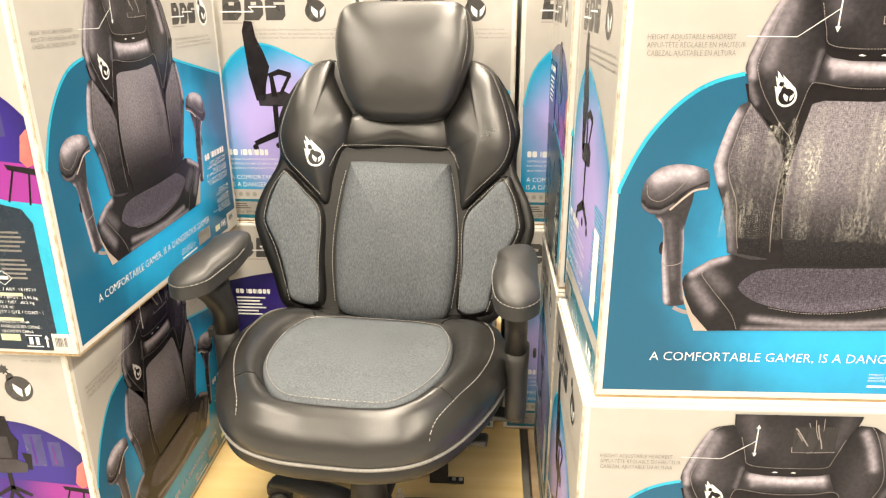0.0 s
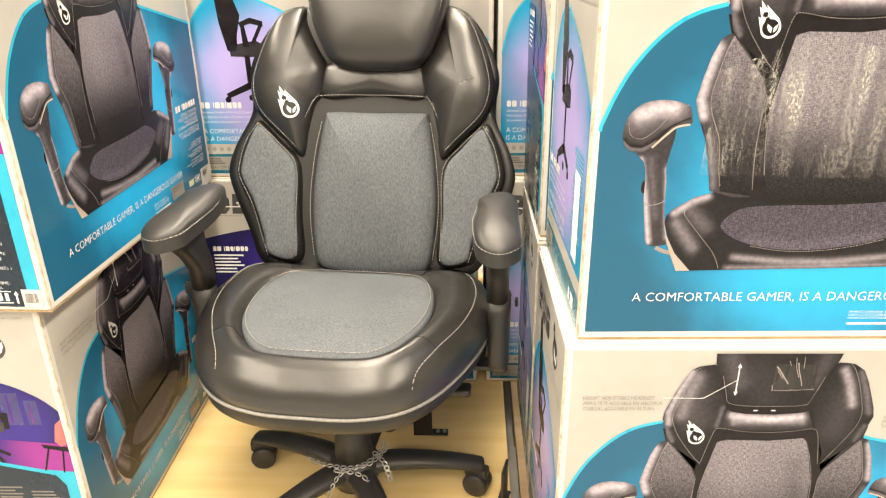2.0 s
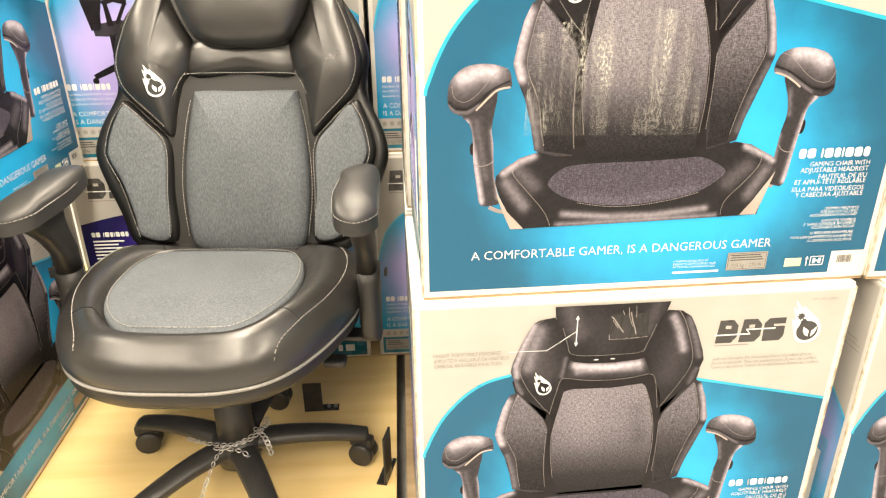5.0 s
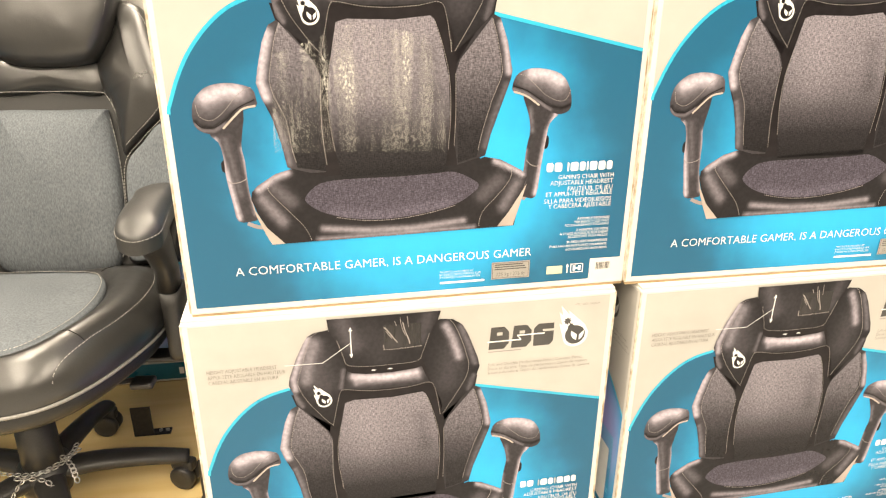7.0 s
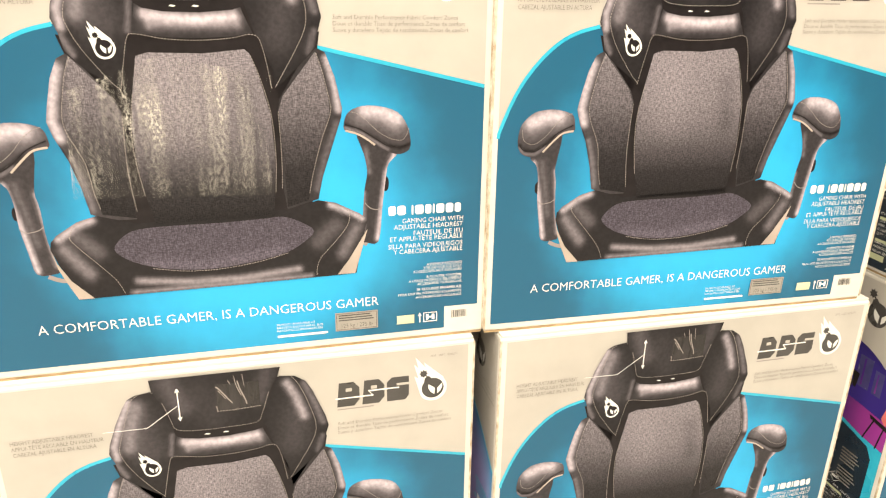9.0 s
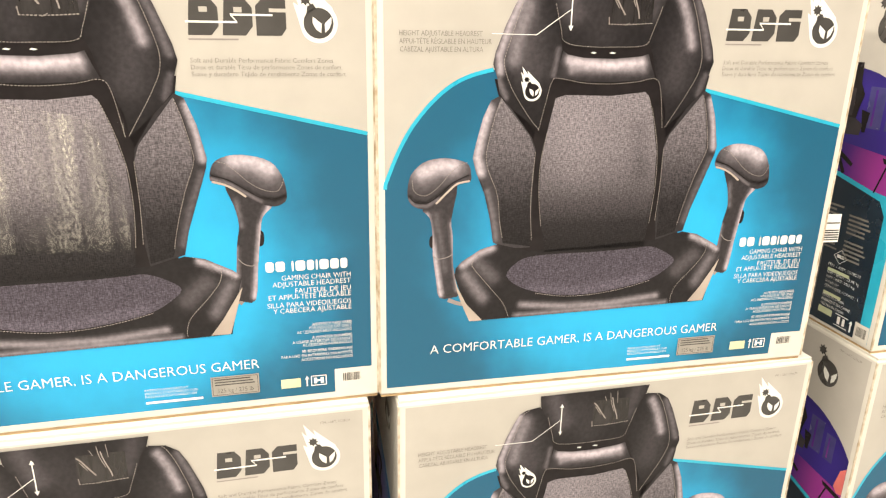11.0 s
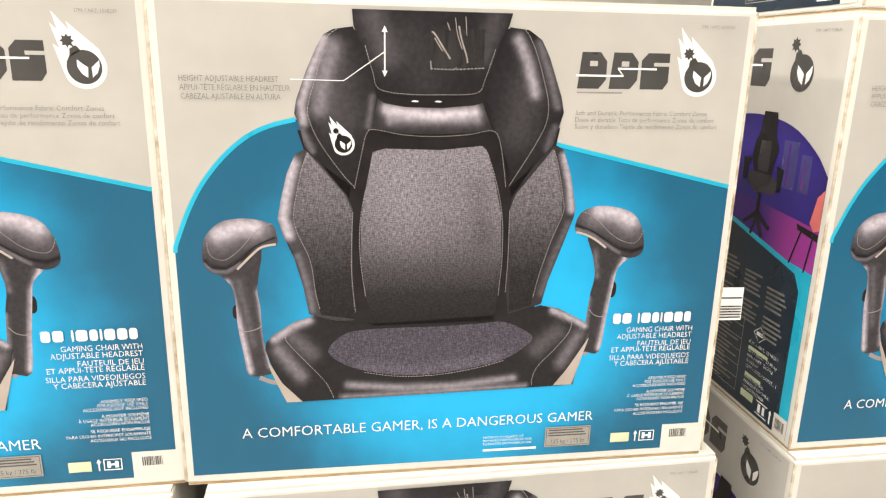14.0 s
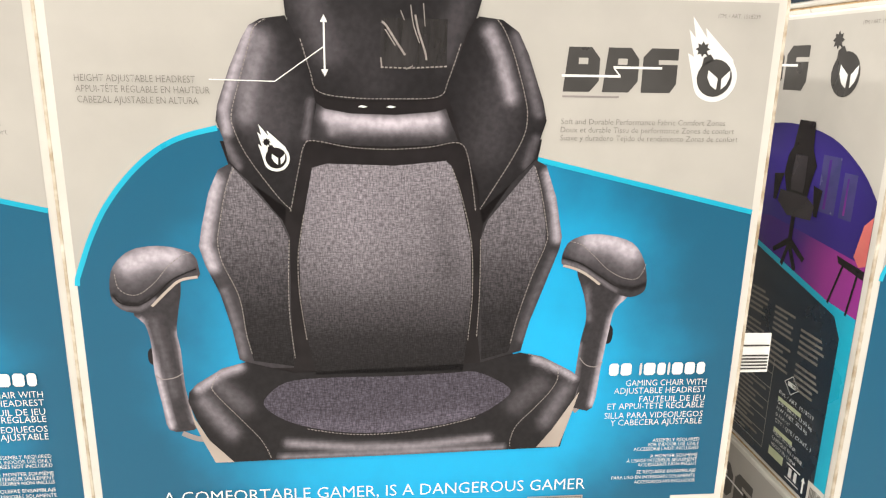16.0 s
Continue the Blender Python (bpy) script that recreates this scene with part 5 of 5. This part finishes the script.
# ---------- small things on the cartons ----------
tag = thing("paper_tag", place(0.846, 0.012, 0.923), "white paper shipping tag with a barcode sticking out of the gap", "tag")
part("paper", moved(block(0.0, 0.052, -0.0005, 0.0005, 0.0, 0.054), pose(0, 0, 0, -6, 4, 8)), PAPER, tag)
for z in (0.004, 0.0085, 0.013, 0.0175, 0.022, 0.036):
    part("print_line", moved(block(0.002, 0.050, -0.0012, -0.0007, z, z + 0.0022), pose(0, 0, 0, -6, 4, 8)), DARKTEXT, tag)


def scuffs(name):
    """Rubbed-through ink: pale specks in upright streaks, clear between them."""
    m, nt, b = mat(name, 0.6)
    b.inputs["Base Color"].default_value = (0.62, 0.60, 0.56, 1)
    clear, mix = nt.nodes.new("ShaderNodeBsdfTransparent"), nt.nodes.new("ShaderNodeMixShader")
    fine = ramp(nt, grain(nt, 320, 6, (1.0, 1, 0.55)), ((0.38, (0, 0, 0)), (0.62, (0.62, 0.62, 0.62))))
    streak = ramp(nt, grain(nt, 55, 3, (1, 1, 0.07)), ((0.38, (0, 0, 0)), (0.64, (1, 1, 1))))
    fine = mixed(nt, "MULTIPLY", 1.0, fine, streak)
    wide = ramp(nt, grain(nt, 9, 2), ((0.34, (0, 0, 0)), (0.58, (1, 1, 1))))
    co, sep, fade = (nt.nodes.new(k) for k in ("ShaderNodeTexCoord", "ShaderNodeSeparateXYZ", "ShaderNodeMapRange"))
    nt.links.new(co.outputs["Object"], sep.inputs[0])
    nt.links.new(sep.outputs[2], fade.inputs[0])
    fade.inputs["From Min"].default_value, fade.inputs["From Max"].default_value = 0.245, 0.290
    worn = nt.nodes.new("ShaderNodeMath")
    worn.operation = "MULTIPLY"
    nt.links.new(mixed(nt, "MULTIPLY", 1.0, fine, wide), worn.inputs[0])
    nt.links.new(fade.outputs[0], worn.inputs[1])
    nt.links.new(worn.outputs[0], mix.inputs[0])
    nt.links.new(clear.outputs[0], mix.inputs[1])
    nt.links.new(b.outputs[0], mix.inputs[2])
    nt.links.new(mix.outputs[0], nt.nodes["Material Output"].inputs["Surface"])
    return m


SCUFF = scuffs("rubbed_print")
part("scuffed_patch", sheet([(-0.245, 0.30), (0.05, 0.29), (0.06, 0.48), (-0.10, 0.51), (-0.235, 0.46)], 15), SCUFF, blue_box, "pale rubbed streaks in the print")
